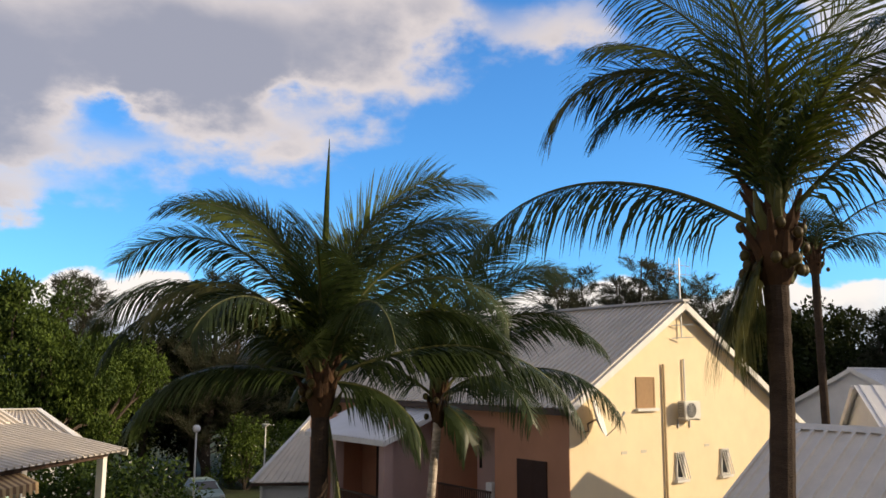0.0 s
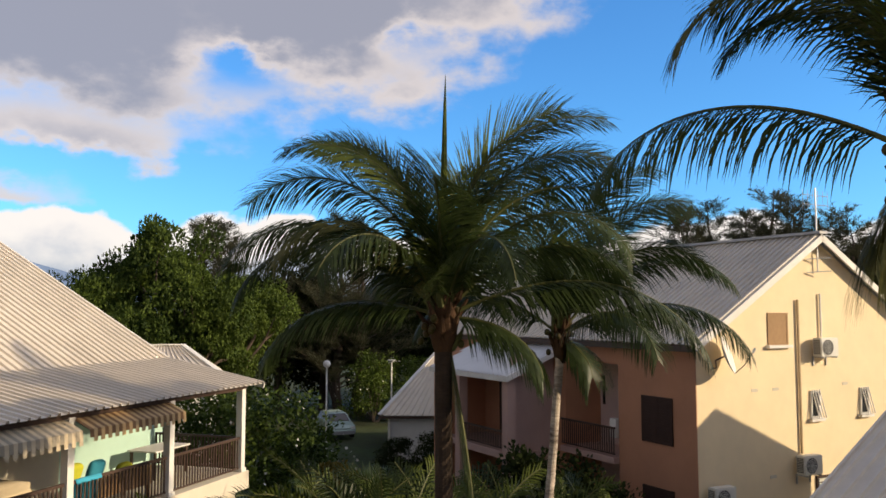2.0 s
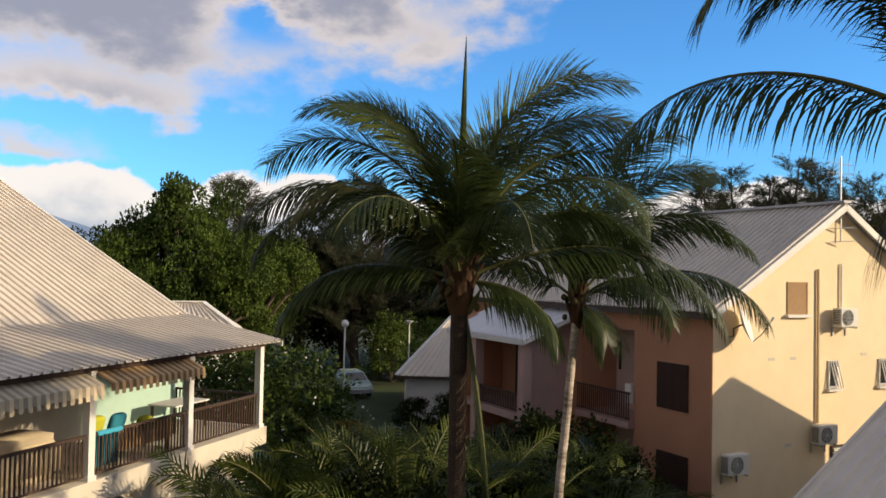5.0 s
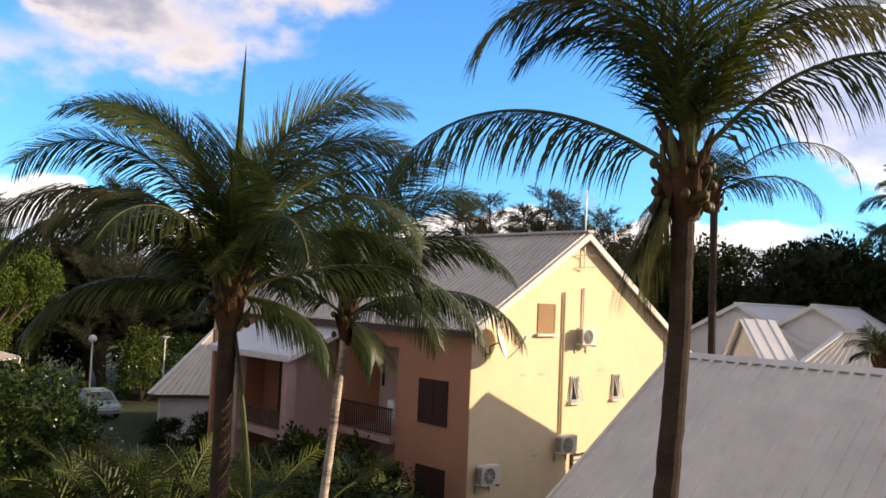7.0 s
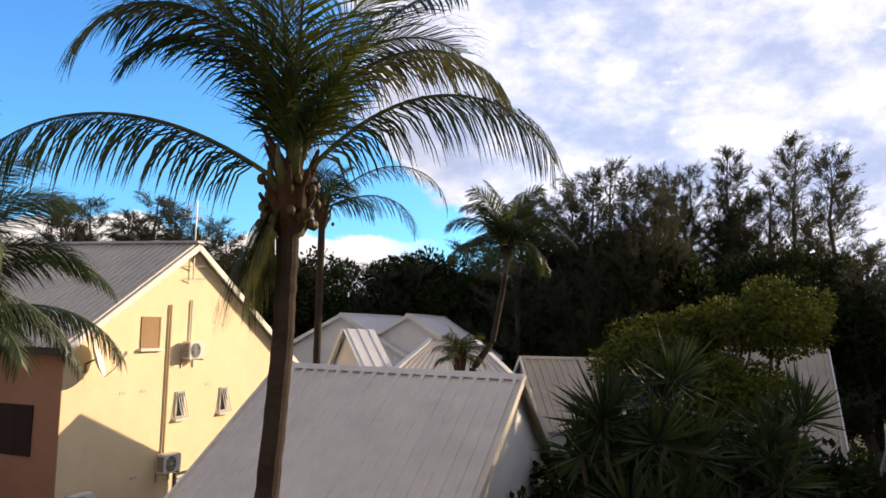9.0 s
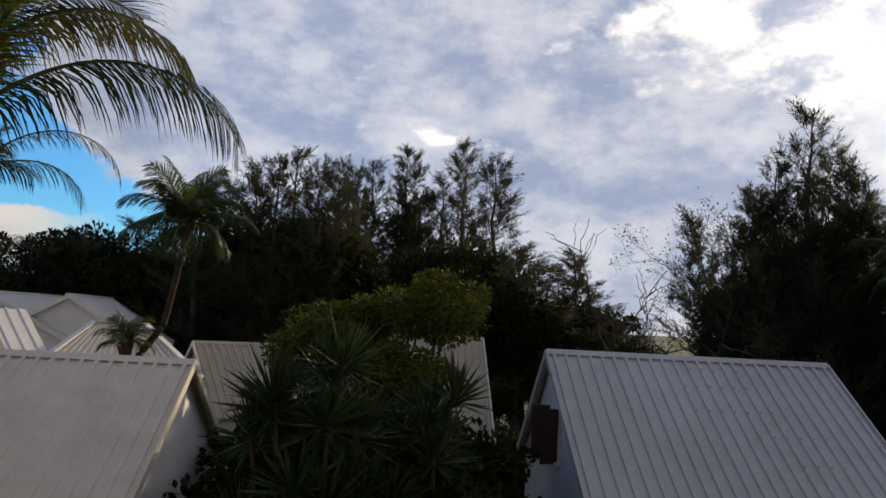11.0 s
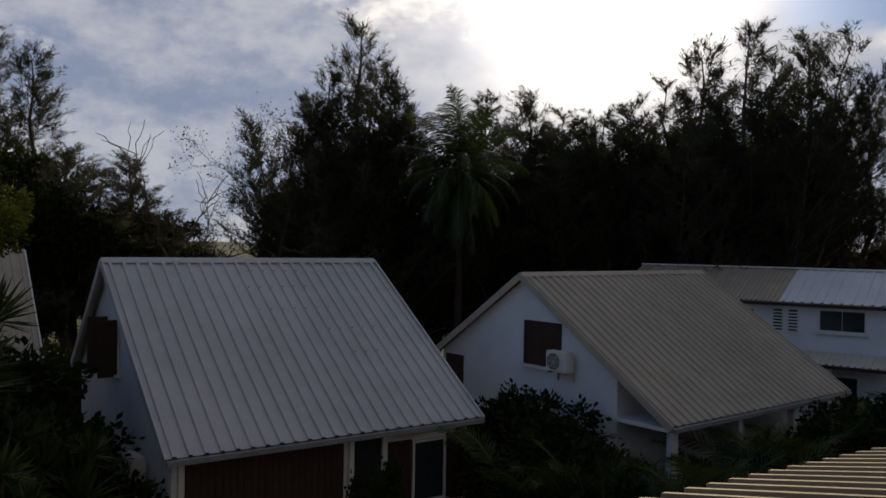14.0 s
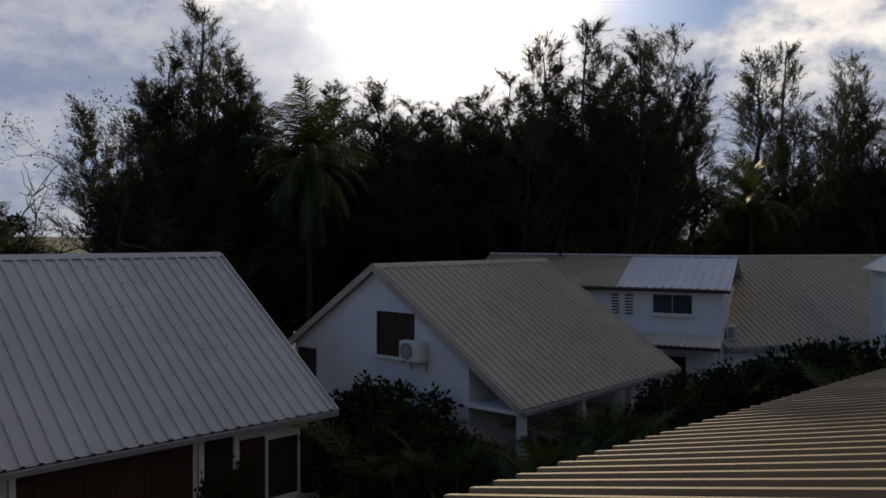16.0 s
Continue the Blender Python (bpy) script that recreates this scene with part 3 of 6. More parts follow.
    for k in range(2):
        bar("antenna_bracket", rp(4.75, 9.25 - 0.42 * k, -0.06), rp(5.5, 9.3 - 0.42 * k, -0.36), 0.03, 0.03, M_METAL, h)
    for a, z in ((4.82, 6.2), (3.9, 2.65), (0.22, 2.05)):
        aircon(on(a, z))
    dish(g @ Matrix.Translation((0.78, -0.5, 6.36)) @ Matrix.Rotation(radians(36), 4, "Z") @ Matrix.Rotation(radians(-18), 4, "X"), 0.54)
    # roof aerial
    ant = thing("roof_aerial", "thin metal television aerial on the ridge", "aerial")
    p = rp(5.2, 10.05, -0.1)
    part("mast", tube(bmesh.new(), [p - Vector((0, 0, 1.2)), p + Vector((0, 0, 1.5))], 0.025, 6), M_METAL, ant)
    for k, zz in enumerate((1.25, 0.95)):
        c = p + Vector((0, 0, zz))
        d = Vector((0.8, 0.6, 0)) * 0.6
        part("boom", tube(bmesh.new(), [c - d, c + d], 0.012, 5), M_METAL, ant)
        for i in range(6):
            q = c + d * (i / 2.5 - 1)
            part("element", tube(bmesh.new(), [q - Vector((0, 0, 0.16)), q + Vector((0, 0, 0.16))], 0.006, 4), M_METAL, ant)
    return m


YEL_M = yellow_house()


def stair_block():
    """Lean-to stair porch before the salmon front."""
    m = YEL_M
    h = thing("stair_porch", "dusty pink stair porch with a white lean-to roof", "porch")
    def put(name, bm, mat, parent=h, label=""):
        bmesh.ops.transform(bm, matrix=m, verts=bm.verts)
        return part(name, bm, mat, parent, label)
    put("side_wall", boxes(((6.95, -1.75, -0.3), (7.15, -0.04, 6.1))), M_PINK)
    put("pillar", boxes(((6.5, -2.3, -0.3), (6.85, -1.95, 5.4))), M_PINK)
    put("pillar", boxes(((9.9, -2.3, -0.3), (10.25, -1.95, 5.4))), M_PINK)
    put("parapet", boxes(((6.85, -2.2, 2.5), (9.9, -2.05, 2.75))), M_PINK)
    put("far_wall", boxes(((11.8, -2.3, -0.3), (12.0, -0.04, 6.0))), M_ORANGE)
    put("landing", boxes(((6.85, -2.05, 2.5), (11.8, -0.04, 2.7))), M_PINK)
    # dark sheet that stands for the shade inside the porch opening
    put("dark_panel", boxes(((9.0, -0.1, 2.8), (10.6, -0.045, 5.0))), M_SHUTTER)
    def rp(x, y, z):
        return m @ Vector((x, y, z))
    railing(h, m @ Matrix.Translation((6.85, -2.12, 2.75)), 3.0, 0.7)
    roof_sheets(h, rp(6.3, -2.45, 5.4), rp(12.1, -2.45, 5.4), rp(6.3, -0.1, 6.38), rp(12.1, -0.1, 6.38), M_ROOF_WHITE, 0.25)
    bar("fascia", rp(6.3, -2.45, 5.3), rp(12.1, -2.45, 5.3), 0.05, 0.18, M_TRIM, h)
    bar("verge_board", rp(6.3, -2.45, 5.3), rp(6.3, -0.1, 6.28), 0.05, 0.18, M_TRIM, h)
    # outer steps beside the loggia, with a sloping rail
    for k in range(9):
        put("step", boxes(((3.6 + 0.28 * k, -1.15, -0.3), (3.88 + 0.28 * k, -0.3, 0.1 + 0.17 * k))), M_PINK)
    bar("handrail", rp(3.6, -1.1, 1.0), rp(5.9, -1.1, 2.4), 0.05, 0.05, M_RAIL, h)
    bar("bottom_rail", rp(3.6, -1.1, 0.25), rp(5.9, -1.1, 1.65), 0.04, 0.04, M_RAIL, h)
    for k in range(18):
        x = 3.65 + 0.13 * k
        z = 0.28 + (x - 3.6) * 1.4 / 2.3
        put("baluster", boxes(((x - 0.012, -1.112, z), (x + 0.012, -1.088, z + 0.72))), M_RAIL)


stair_block()


def left_house():
    """House with a long upper veranda. Local x along the veranda towards its far end, y away from the rail into the house."""
    m = bearing(-10.9, 8.87, 0, 9.4)
    far = 14.2
    h = thing("veranda_house", "cream house with ribbed metal roof and upper veranda", "house")
    def put(name, bm, mat, parent=h, label=""):
        bmesh.ops.transform(bm, matrix=m, verts=bm.verts)
        return part(name, bm, mat, parent, label)
    def rp(x, y, z):
        return m @ Vector((x, y, z))
    put("lower_wall", boxes(((-3, 0.35, -0.2), (far - 0.6, 0.55, 2.7)), ((far - 0.8, 0.55, -0.2), (far - 0.6, 8, 2.7))), M_BEIGE)
    put("veranda_slab", boxes(((-3, 0.0, 2.72), (far - 0.5, 4.6, 3.2))), M_BEIGE)
    # dividing and back walls
    put("back_wall", boxes(((-3, 2.9, 3.2), (9.75, 3.1, 6.1))), M_BEIGE)
    put("back_wall", boxes(((9.75, 2.9, 3.2), (13.75, 3.1, 6.1))), M_GREEN)
    put("end_wall", boxes(((13.55, 3.1, 3.2), (13.74, 9.5, 6.3))), M_BEIGE)
    for x in (0.4, 3.7, 6.95, 10.25, far - 0.75):
        put("post", boxes(((x - 0.09, 0.04, 3.2), (x + 0.09, 0.22, 5.45))), M_TRIM)
        put("post_base", boxes(((x - 0.12, 0.012, 3.2), (x + 0.12, 0.25, 3.3))), M_TRIM)
    put("eave_beam", boxes(((-3, 0.06, 5.42), (far - 0.6, 0.2, 5.56))), M_RAIL)
    for x0, x1 in ((0.5, 3.6), (3.8, 6.85), (7.05, 10.15), (10.35, far - 0.85)):
        railing(h, m @ Matrix.Translation((x0, 0.12, 3.2)), x1 - x0)
    railing(h, m @ Matrix.Translation((far - 0.75, 0.3, 3.2)) @ Matrix.Rotation(radians(90), 4, "Z"), 4.0)
    # roofs
    roof_sheets(h, rp(-3, -0.18, 5.57), rp(far, -0.18, 5.57), rp(-3, 3.05, 6.2), rp(far, 3.05, 6.2), M_ROOF, 0.25)
    roof_sheets(h, rp(-3, 3.05, 6.2), rp(far, 3.05, 6.2), rp(-3, 10.65, 10.42), rp(far, 10.65, 10.42), M_ROOF, 0.25)
    roof_sheets(h, rp(far, 18.2, 6.2), rp(-3, 18.2, 6.2), rp(far, 10.65, 10.42), rp(-3, 10.65, 10.42), M_ROOF, 0.25)
    bm = prism(bmesh.new(), [(3.1, 3.0), (3.1, 6.1), (10.65, 10.3), (18.0, 6.15), (18.0, -0.2), (3.1, -0.2)], far - 0.45, far - 0.25)
    bmesh.ops.transform(bm, matrix=Matrix(((0, 1, 0, 0), (1, 0, 0, 0), (0, 0, 1, 0), (0, 0, 0, 1))), verts=bm.verts)
    bar("ridge_cap", rp(-3, 10.65, 10.47), rp(far, 10.65, 10.47), 0.35, 0.08, M_TRIM, h)
    bar("verge_board", rp(far, 3.05, 6.12), rp(far, 10.65, 10.34), 0.05, 0.18, M_TRIM, h)
    bar("verge_board", rp(far, -0.15, 5.49), rp(far, 3.05, 6.12), 0.05, 0.14, M_TRIM, h)
    bmesh.ops.transform(bm, matrix=m, verts=bm.verts)
    part("gable_wall", bm, M_BEIGE, h)
    # dormer
    put("dormer_wall", boxes(((4.3, 4.2, 6.6), (6.35, 7.6, 8.45))), M_BEIGE)
    pane_window(h, m @ Matrix.Translation((4.7, 4.19, 6.95)), 1.3, 1.35, M_TRIM, M_GLASS)
    roof_sheets(h, rp(4.0, 3.9, 8.45), rp(6.6, 3.9, 8.45), rp(4.0, 7.7, 8.9), rp(6.6, 7.7, 8.9), M_ROOF, 0.25)
    return m


LEFT_M = left_house()


def own_roof():
    h = thing("veranda_roof", "cream ribbed metal roof of a low veranda below", "roof")
    a, b = Vector((7.6, -0.86, 5.1)), Vector((14.3, -9.66, 5.1))
    d = (b - a).normalized()
    up = Vector((-0.797, -0.604, 0)) * 5.6 + Vector((0, 0, 1.26))
    e0, e1 = a - d * 2.2, a + d * 30
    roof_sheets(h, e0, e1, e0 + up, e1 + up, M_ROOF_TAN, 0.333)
    base = Vector((-0.797, -0.604, 0))
    for k in range(8):
        p = e0 + d * (0.6 + 4 * k) + base * 0.2
        part("post", boxes(((p.x - 0.08, p.y - 0.08, -0.1), (p.x + 0.08, p.y + 0.08, 5.1))), M_TRIM, h)
    part("eave_beam", beam(bmesh.new(), e0 + base * 0.2 + Vector((0, 0, -0.1)), e1 + base * 0.2 + Vector((0, 0, -0.1)), 0.12, 0.16), M_RAIL, h)
    part("wall", beam(bmesh.new(), e0 + base * 5.2 + Vector((0, 0, -2.2)), e1 + base * 5.2 + Vector((0, 0, -2.2)), 0.2, 6.2), M_BEIGE, h)


own_roof()


def own_house():
    """Plain wall and balcony floor of the house that the view is taken from. Local x along the wall, y back into the house."""
    m = bearing(0.0, 0.0, 0, 142.7) @ Matrix.Diagonal((1, -1, 1, 1))
    h = thing("balcony_house", "plain cream house wall with a narrow balcony floor", "house")
    for name, lo, hi in (("wall", (-5.0, 1.6, -0.1), (2.2, 1.85, 10.2)), ("balcony_floor", (-4.0, -0.45, 5.9), (2.0, 1.6, 6.08))):
        bm = boxes((lo, hi))
        bmesh.ops.transform(bm, matrix=m, verts=bm.verts)
        part(name, bm, M_BEIGE, h)


own_house()


# ---- palms ----
def frond_mesh(az, e0, e1, length, count=84, leaflet=1.05, hang=0.5, seed=0, width=0.028):
    """Stalk and leaflets of one frond from the crown's heart: it leaves at elevation e0 and ends at e1."""
    rng = random.Random(seed)
    side = Vector((math.cos(radians(az)), -math.sin(radians(az)), 0))
    out = Vector((math.sin(radians(az)), math.cos(radians(az)), 0))
    steps, p = 22, Vector((0, 0, 0))
    pts, dirs = [p.copy()], []
    for i in range(steps):
        s = (i + 0.5) / steps
        el = radians(e0 + (e1 - e0) * s ** 1.7)
        d = out * math.cos(el) + Vector((0, 0, 1)) * math.sin(el) + side * 0.10 * math.sin(seed * 1.7) * s
        dirs.append(d.normalized())
        p = p + d * (length / steps)
        pts.append(p.copy())
    stalk = tube(bmesh.new(), pts, [0.032 * (1 - 0.85 * i / steps) + 0.003 for i in range(steps + 1)], 5)
    bm = bmesh.new()
    down = Vector((0, 0, -1))
    rib = []
    turn = 1.05 * max(0.0, 1.0 - hang) * (1 if seed % 2 else -1)
    for k in range(count):
        s = 0.13 + 0.86 * k / (count - 1)
        f = s * steps
        i = min(int(f), steps - 1)
        base = pts[i].lerp(pts[i + 1], f - i)
        d = dirs[i]
        level_up = side.cross(d).normalized()
        twist = turn * (0.5 + 0.6 * s)
        across_way = side * math.cos(twist) + level_up * math.sin(twist)
        up = level_up * math.cos(twist) - side * math.sin(twist)
        half = width * rng.uniform(0.85, 1.1) * 0.42
        row = [[bm.verts.new(base + across_way * sg * 0.012 + d * e * half) for e in (-1, 1)] for sg in (-1, 1)]
        if rib:
            bm.faces.new((rib[-1][0][1], rib[-1][1][1], row[1][0], row[0][0]))
        bm.faces.new((row[0][0], row[1][0], row[1][1], row[0][1]))
        rib.append(row)
        size = leaflet * (0.35 + 0.65 * math.sin(math.pi * min(1, 0.12 + 0.85 * s)) ** 0.8) * rng.uniform(0.82, 1.1)
        if s > 0.9:
            size *= 0.8
        for n, sg in enumerate((-1, 1)):
            if rng.random() < 0.05:
                continue
            sweep = 0.55 + 0.75 * s + rng.uniform(-0.13, 0.13)
            w1 = (across_way * sg + d * sweep + up * (0.30 - 0.45 * hang) + down * hang * rng.uniform(0.2, 0.5)).normalized()
            w2 = (w1 + down * (hang * rng.uniform(0.5, 1.1))).normalized()
            w3 = (w2 + down * (hang * rng.uniform(0.4, 0.9))).normalized()
            q1 = base + w1 * size * 0.4
            q2 = q1 + w2 * size * 0.35
            q3 = q2 + w3 * size * 0.25
            across = d * half * 2
            v = [row[n][0], row[n][1], bm.verts.new(q1 - across * 0.55), bm.verts.new(q1 + across * 0.55), bm.verts.new(q2 - across * 0.38), bm.verts.new(q2 + across * 0.38), bm.verts.new(q3)]
            bm.faces.new((v[0], v[1], v[3], v[2]))
            bm.faces.new((v[2], v[3], v[5], v[4]))
            bm.faces.new((v[4], v[5], v[6]))
    return stalk, bm


def plain_part(name, bm, mat, parent):
    me = bpy.data.meshes.new(name)
    bm.to_mesh(me)
    bm.free()
    me.materials.append(mat)
    ob = new(name, me)
    ob.parent = parent
    return ob


def palm(heart, base, r0, r1, fronds, label, bark, seed, spear=3.2, nuts=8, bend=0.0, via=(), leaflet=1.05, skirt=True, group="coconut palms", count=132, width=0.029, stretch=1.0):
    rng = random.Random(seed)
    heart, base = Vector(heart), Vector(base)
    h = thing("coconut_palm", label, "palm tree", group)
    pts, rad = [], []
    n = 40
    line = [base] + [Vector(v) for v in via] + [heart - Vector((0, 0, 0.25))]
    for i in range(n + 1):
        s = i / n
        f = s * (len(line) - 1)
        j = min(int(f), len(line) - 2)
        p = line[j].lerp(line[j + 1], f - j)
        p += (heart - base).cross(Vector((0, 0, 1))).normalized() * bend * math.sin(math.pi * s) if bend else Vector((0, 0, 0))
        p += Vector((rng.uniform(-1, 1), rng.uniform(-1, 1), 0)) * 0.005
        pts.append(p)
        rad.append((r0 + (r1 - r0) * min(1, s * 1.4)) * (1.0 + (0.025 if i % 2 else -0.02)) * (1.35 - 0.35 * min(1, s * 8)))
    part("trunk", tube(bmesh.new(), pts, rad, 14), bark, h)
    if skirt:
        bm = tube(bmesh.new(), [heart + Vector((0, 0, z)) for z in (-0.55, -0.35, -0.1, 0.15, 0.4)], [r1 * 1.05, r1 * 1.5, r1 * 1.7, r1 * 1.3, r1 * 0.6], 12)
        part("crown_fibre", bm, M_FIBRE, h)
        for k in range(18):
            a = k * 2.4
            o = Vector((math.cos(a), math.sin(a), 0))
            z = -0.5 + 0.045 * k
            part("leaf_base", tube(bmesh.new(), [heart + o * r1 * 0.9 + Vector((0, 0, z)), heart + o * r1 * 1.9 + Vector((0, 0, z + 0.2)), heart + o * r1 * (2.6 + 0.5 * math.sin(k * 1.9)) + Vector((0, 0, z + 0.42))], [0.07, 0.05, 0.02], 6), M_FIBRE if k % 3 else M_RACHIS, h)
    for k, (az, e0, e1, length, hang, mat) in enumerate(fronds):
        stalk, leaves = frond_mesh(az, e0, e1, length * stretch, count, leaflet, hang, seed * 100 + k, width)
        bmesh.ops.translate(stalk, verts=stalk.verts, vec=heart)
        bmesh.ops.translate(leaves, verts=leaves.verts, vec=heart)
        f = plain_part("frond", leaves, mat, h)
        plain_part("stalk", stalk, M_RACHIS, f)
    if spear:
        part("spear_leaf", tube(bmesh.new(), [heart + Vector((0.05 * i * i * 0.01, 0, 0.2 + spear * i / 8)) for i in range(9)], [0.05, 0.06, 0.065, 0.065, 0.06, 0.05, 0.04, 0.025, 0.004], 6), M_FROND_YOUNG_LIT, h)
    for k in range(nuts):
        a = rng.uniform(0, 6.28)
        bm = bmesh.new()
        bmesh.ops.create_icosphere(bm, subdivisions=2, radius=0.055)
        bmesh.ops.scale(bm, vec=(1, 1, 1.25), verts=bm.verts)
        bmesh.ops.translate(bm, verts=bm.verts, vec=heart + Vector((math.cos(a) * rng.uniform(0.2, 0.36), math.sin(a) * rng.uniform(0.2, 0.36), rng.uniform(-0.42, 0.12))))
        part("coconut", bm, M_COCONUT, h, smooth=True)
    return h


def spread(seed, n, lo, hi, length, az0=0, az1=360, hang=0.3):
    """Fronds all round a crown: steep young ones in the middle, hanging old ones outside."""
    rng = random.Random(seed)
    out = []
    for k in range(n):
        s = k / (n - 1)
        az = az0 + (k * 137.5) % (az1 - az0)
        e0 = hi + (lo - hi) * s + rng.uniform(-6, 6)
        e1 = e0 - 25 - 45 * rng.random() - 60 * s
        out.append((az, e0, max(e1, -88), length * rng.uniform(0.85, 1.08), hang + 0.4 * s, M_FROND if s > 0.15 and rng.random() < 0.85 else M_FROND_YOUNG_LIT))
    return out


# palm with the upright spear leaf
A = at(-7.95, 13.0, 7.5)
palm(A, at(-7.9, 12.8, -0.1), 0.17, 0.135, [
    (-96, 54, -66, 4.0, 0.7, M_FROND), (-88, 46, -72, 3.9, 0.8, M_FROND), (-95, 74, -50, 4.0, 0.45, M_FROND), (-86, 84, -22, 4.1, 0.36, M_FROND), (-104, 18, -72, 2.9, 0.8, M_FROND), (-110, 66, -75, 3.3, 0.6, M_FROND_DRY),
    (84, 87, -14, 4.3, 0.36, M_FROND), (78, 79, -32, 3.9, 0.36, M_FROND), (100, 64, -72, 3.6, 0.55, M_FROND), (84, 50, -74, 3.4, 0.7, M_FROND), (82, 24, -66, 4.3, 1.0, M_FROND), (74, 74, -30, 3.4, 0.35, M_FROND),
    (-78, 85, -5, 3.6, 0.35, M_FROND), (80, 87, 14, 3.8, 0.34, M_FROND_YOUNG_LIT), (96, 82, -28, 3.8, 0.38, M_FROND), (-100, 84, -2, 3.5, 0.36, M_FROND_YOUNG_LIT), (0, 80, 0, 3.3, 0.25, M_FROND), (180, 76, -20, 3.0, 0.3, M_FROND), (150, 55, -70, 3.0, 0.6, M_FROND), (-150, 58, -70, 3.0, 0.6, M_FROND), (20, 50, -60, 3.2, 0.6, M_FROND), (-30, 45, -65, 3.2, 0.6, M_FROND),
    (96, -2, -80, 1.8, 0.9, M_FROND), (88, -79, -90, 4.3, 0.8, M_FROND)],
    "tall coconut palm with an upright spear leaf and coconuts", M_TRUNK, 3, 3.65, 14, stretch=1.1)
# slender palm behind it
C = at(-0.05, 17.0, 7.1)
palm(C, at(-2.1, 16.5, -0.1), 0.11, 0.085, [
    (84, 56, -56, 3.9, 0.7, M_FROND), (82, 28, -66, 4.0, 0.9, M_FROND), (74, 86, 10, 4.1, 0.33, M_FROND), (-78, 86, 14, 4.0, 0.32, M_FROND), (90, 82, -20, 3.9, 0.38, M_FROND), (-100, 80, -40, 3.6, 0.4, M_FROND), (80, 74, -10, 3.8, 0.3, M_FROND), (100, 66, -50, 3.5, 0.5, M_FROND),
    (-80, 70, -50, 3.4, 0.5, M_FROND), (-90, 40, -70, 3.2, 0.8, M_FROND), (10, 70, -30, 3.4, 0.4, M_FROND), (170, 66, -50, 3.0, 0.5, M_FROND), (140, 30, -75, 2.8, 0.8, M_FROND), (200, 82, 30, 3.4, 0.2, M_FROND_YOUNG_LIT), (110, -30, -86, 1.0, 0.6, M_FROND)],
    "slender coconut palm with a pale ringed trunk", M_TRUNK_PALE, 5, 0, 10, stretch=1.1)
# the tallest palm, beside the near cottage
B = at(22.4, 9.6, 9.12)
palm(B, at(20.6, 9.4, -0.1), 0.15, 0.125, [
    (-66, 33, -58, 3.95, 1.2, M_FROND), (-67, 86, -78, 4.1, 0.6, M_FROND_DRY), (-74, 87, -40, 3.4, 0.55, M_FROND), (-58, 85, -52, 3.3, 0.6, M_FROND), (-62, 88, 20, 3.8, 0.4, M_FROND),
    (113, 52, -66, 4.0, 0.9, M_FROND), (110, 76, -66, 3.8, 0.8, M_FROND_DRY), (104, 84, -30, 3.3, 0.5, M_FROND), (105, 86, 10, 3.9, 0.4, M_FROND_YOUNG_LIT),
    (-40, -50, -88, 1.3, 0.9, M_FROND_DRY), (-70, -55, -88, 1.0, 0.9, M_FROND_DRY), (-80, 86, -10, 3.3, 0.5, M_FROND_YOUNG_LIT), (20, 76, 0, 3.8, 0.35, M_FROND), (200, 76, 0, 3.5, 0.3, M_FROND_YOUNG_LIT), (160, 66, -20, 3.4, 0.4, M_FROND), (-140, 80, 10, 3.5, 0.3, M_FROND_YOUNG_LIT)],
    "tall coconut palm with drooping fronds and a dark trunk", M_TRUNK, 9, 0, 22, via=(at(21.5, 9.5, 5.0), at(22.3, 9.6, 7.2)), count=92, leaflet=1.22, width=0.027)
# small leaning palm farther off
D = at(37.6, 27.0, 10.25)
palm(D, at(33.6, 25.8, -0.1), 0.15, 0.09, spread(11, 22, 0, 84, 2.3, hang=0.45), "small leaning palm with a thin bare trunk", M_TRUNK, 11, 0, 0, via=(at(34.2, 26.0, 4.2), at(35.4, 26.4, 6.2), at(36.7, 26.7, 7.1), at(37.3, 26.9, 8.7)), leaflet=0.8, count=64, width=0.035, group="far palms")
palm(at(34.5, 26.3, 6.5), at(34.6, 26.4, -0.1), 0.1, 0.08, spread(17, 12, 20, 80, 1.1), "young palm with bright leaves behind the cottage", M_TRUNK, 17, 0, 0, leaflet=0.45, count=30, group="far palms")
# palm behind the tallest one, with a hanging dry frond
palm(at(24.6, 25.5, 11.0), at(24.7, 25.5, -0.1), 0.14, 0.11, [(114, 52, -86, 5.2, 0.8, M_FROND_DRY), (118, 30, -86, 3.6, 0.8, M_FROND), (-70, 10, -80, 2.6, 0.8, M_FROND_DRY)] + spread(12, 7, 40, 84, 1.7), "coconut palm behind the near cottage roof", M_TRUNK, 12, 0, 6, count=48, group="far palms")


# ---- trees ----
def leaf_mesh(name, centres, ways, sizes, width, mat, rng):
    """Many leaf blades as one mesh: each a thin diamond from its centre along its way."""
    n = len(centres)
    ways = ways / np.linalg.norm(ways, axis=1)[:, None]
    other = rng.normal(size=(n, 3))
    across = np.cross(ways, other)
    across /= np.linalg.norm(across, axis=1)[:, None] + 1e-9
    s = sizes[:, None]
    w = across * s * width
    verts = np.stack([centres, centres + ways * s * 0.5 + w, centres + ways * s, centres + ways * s * 0.5 - w], 1).reshape(-1, 3)
    me = bpy.data.meshes.new(name)
    me.from_pydata(verts.tolist(), [], [(4 * i, 4 * i + 1, 4 * i + 2, 4 * i + 3) for i in range(n)])
    me.materials.append(mat)
    return me


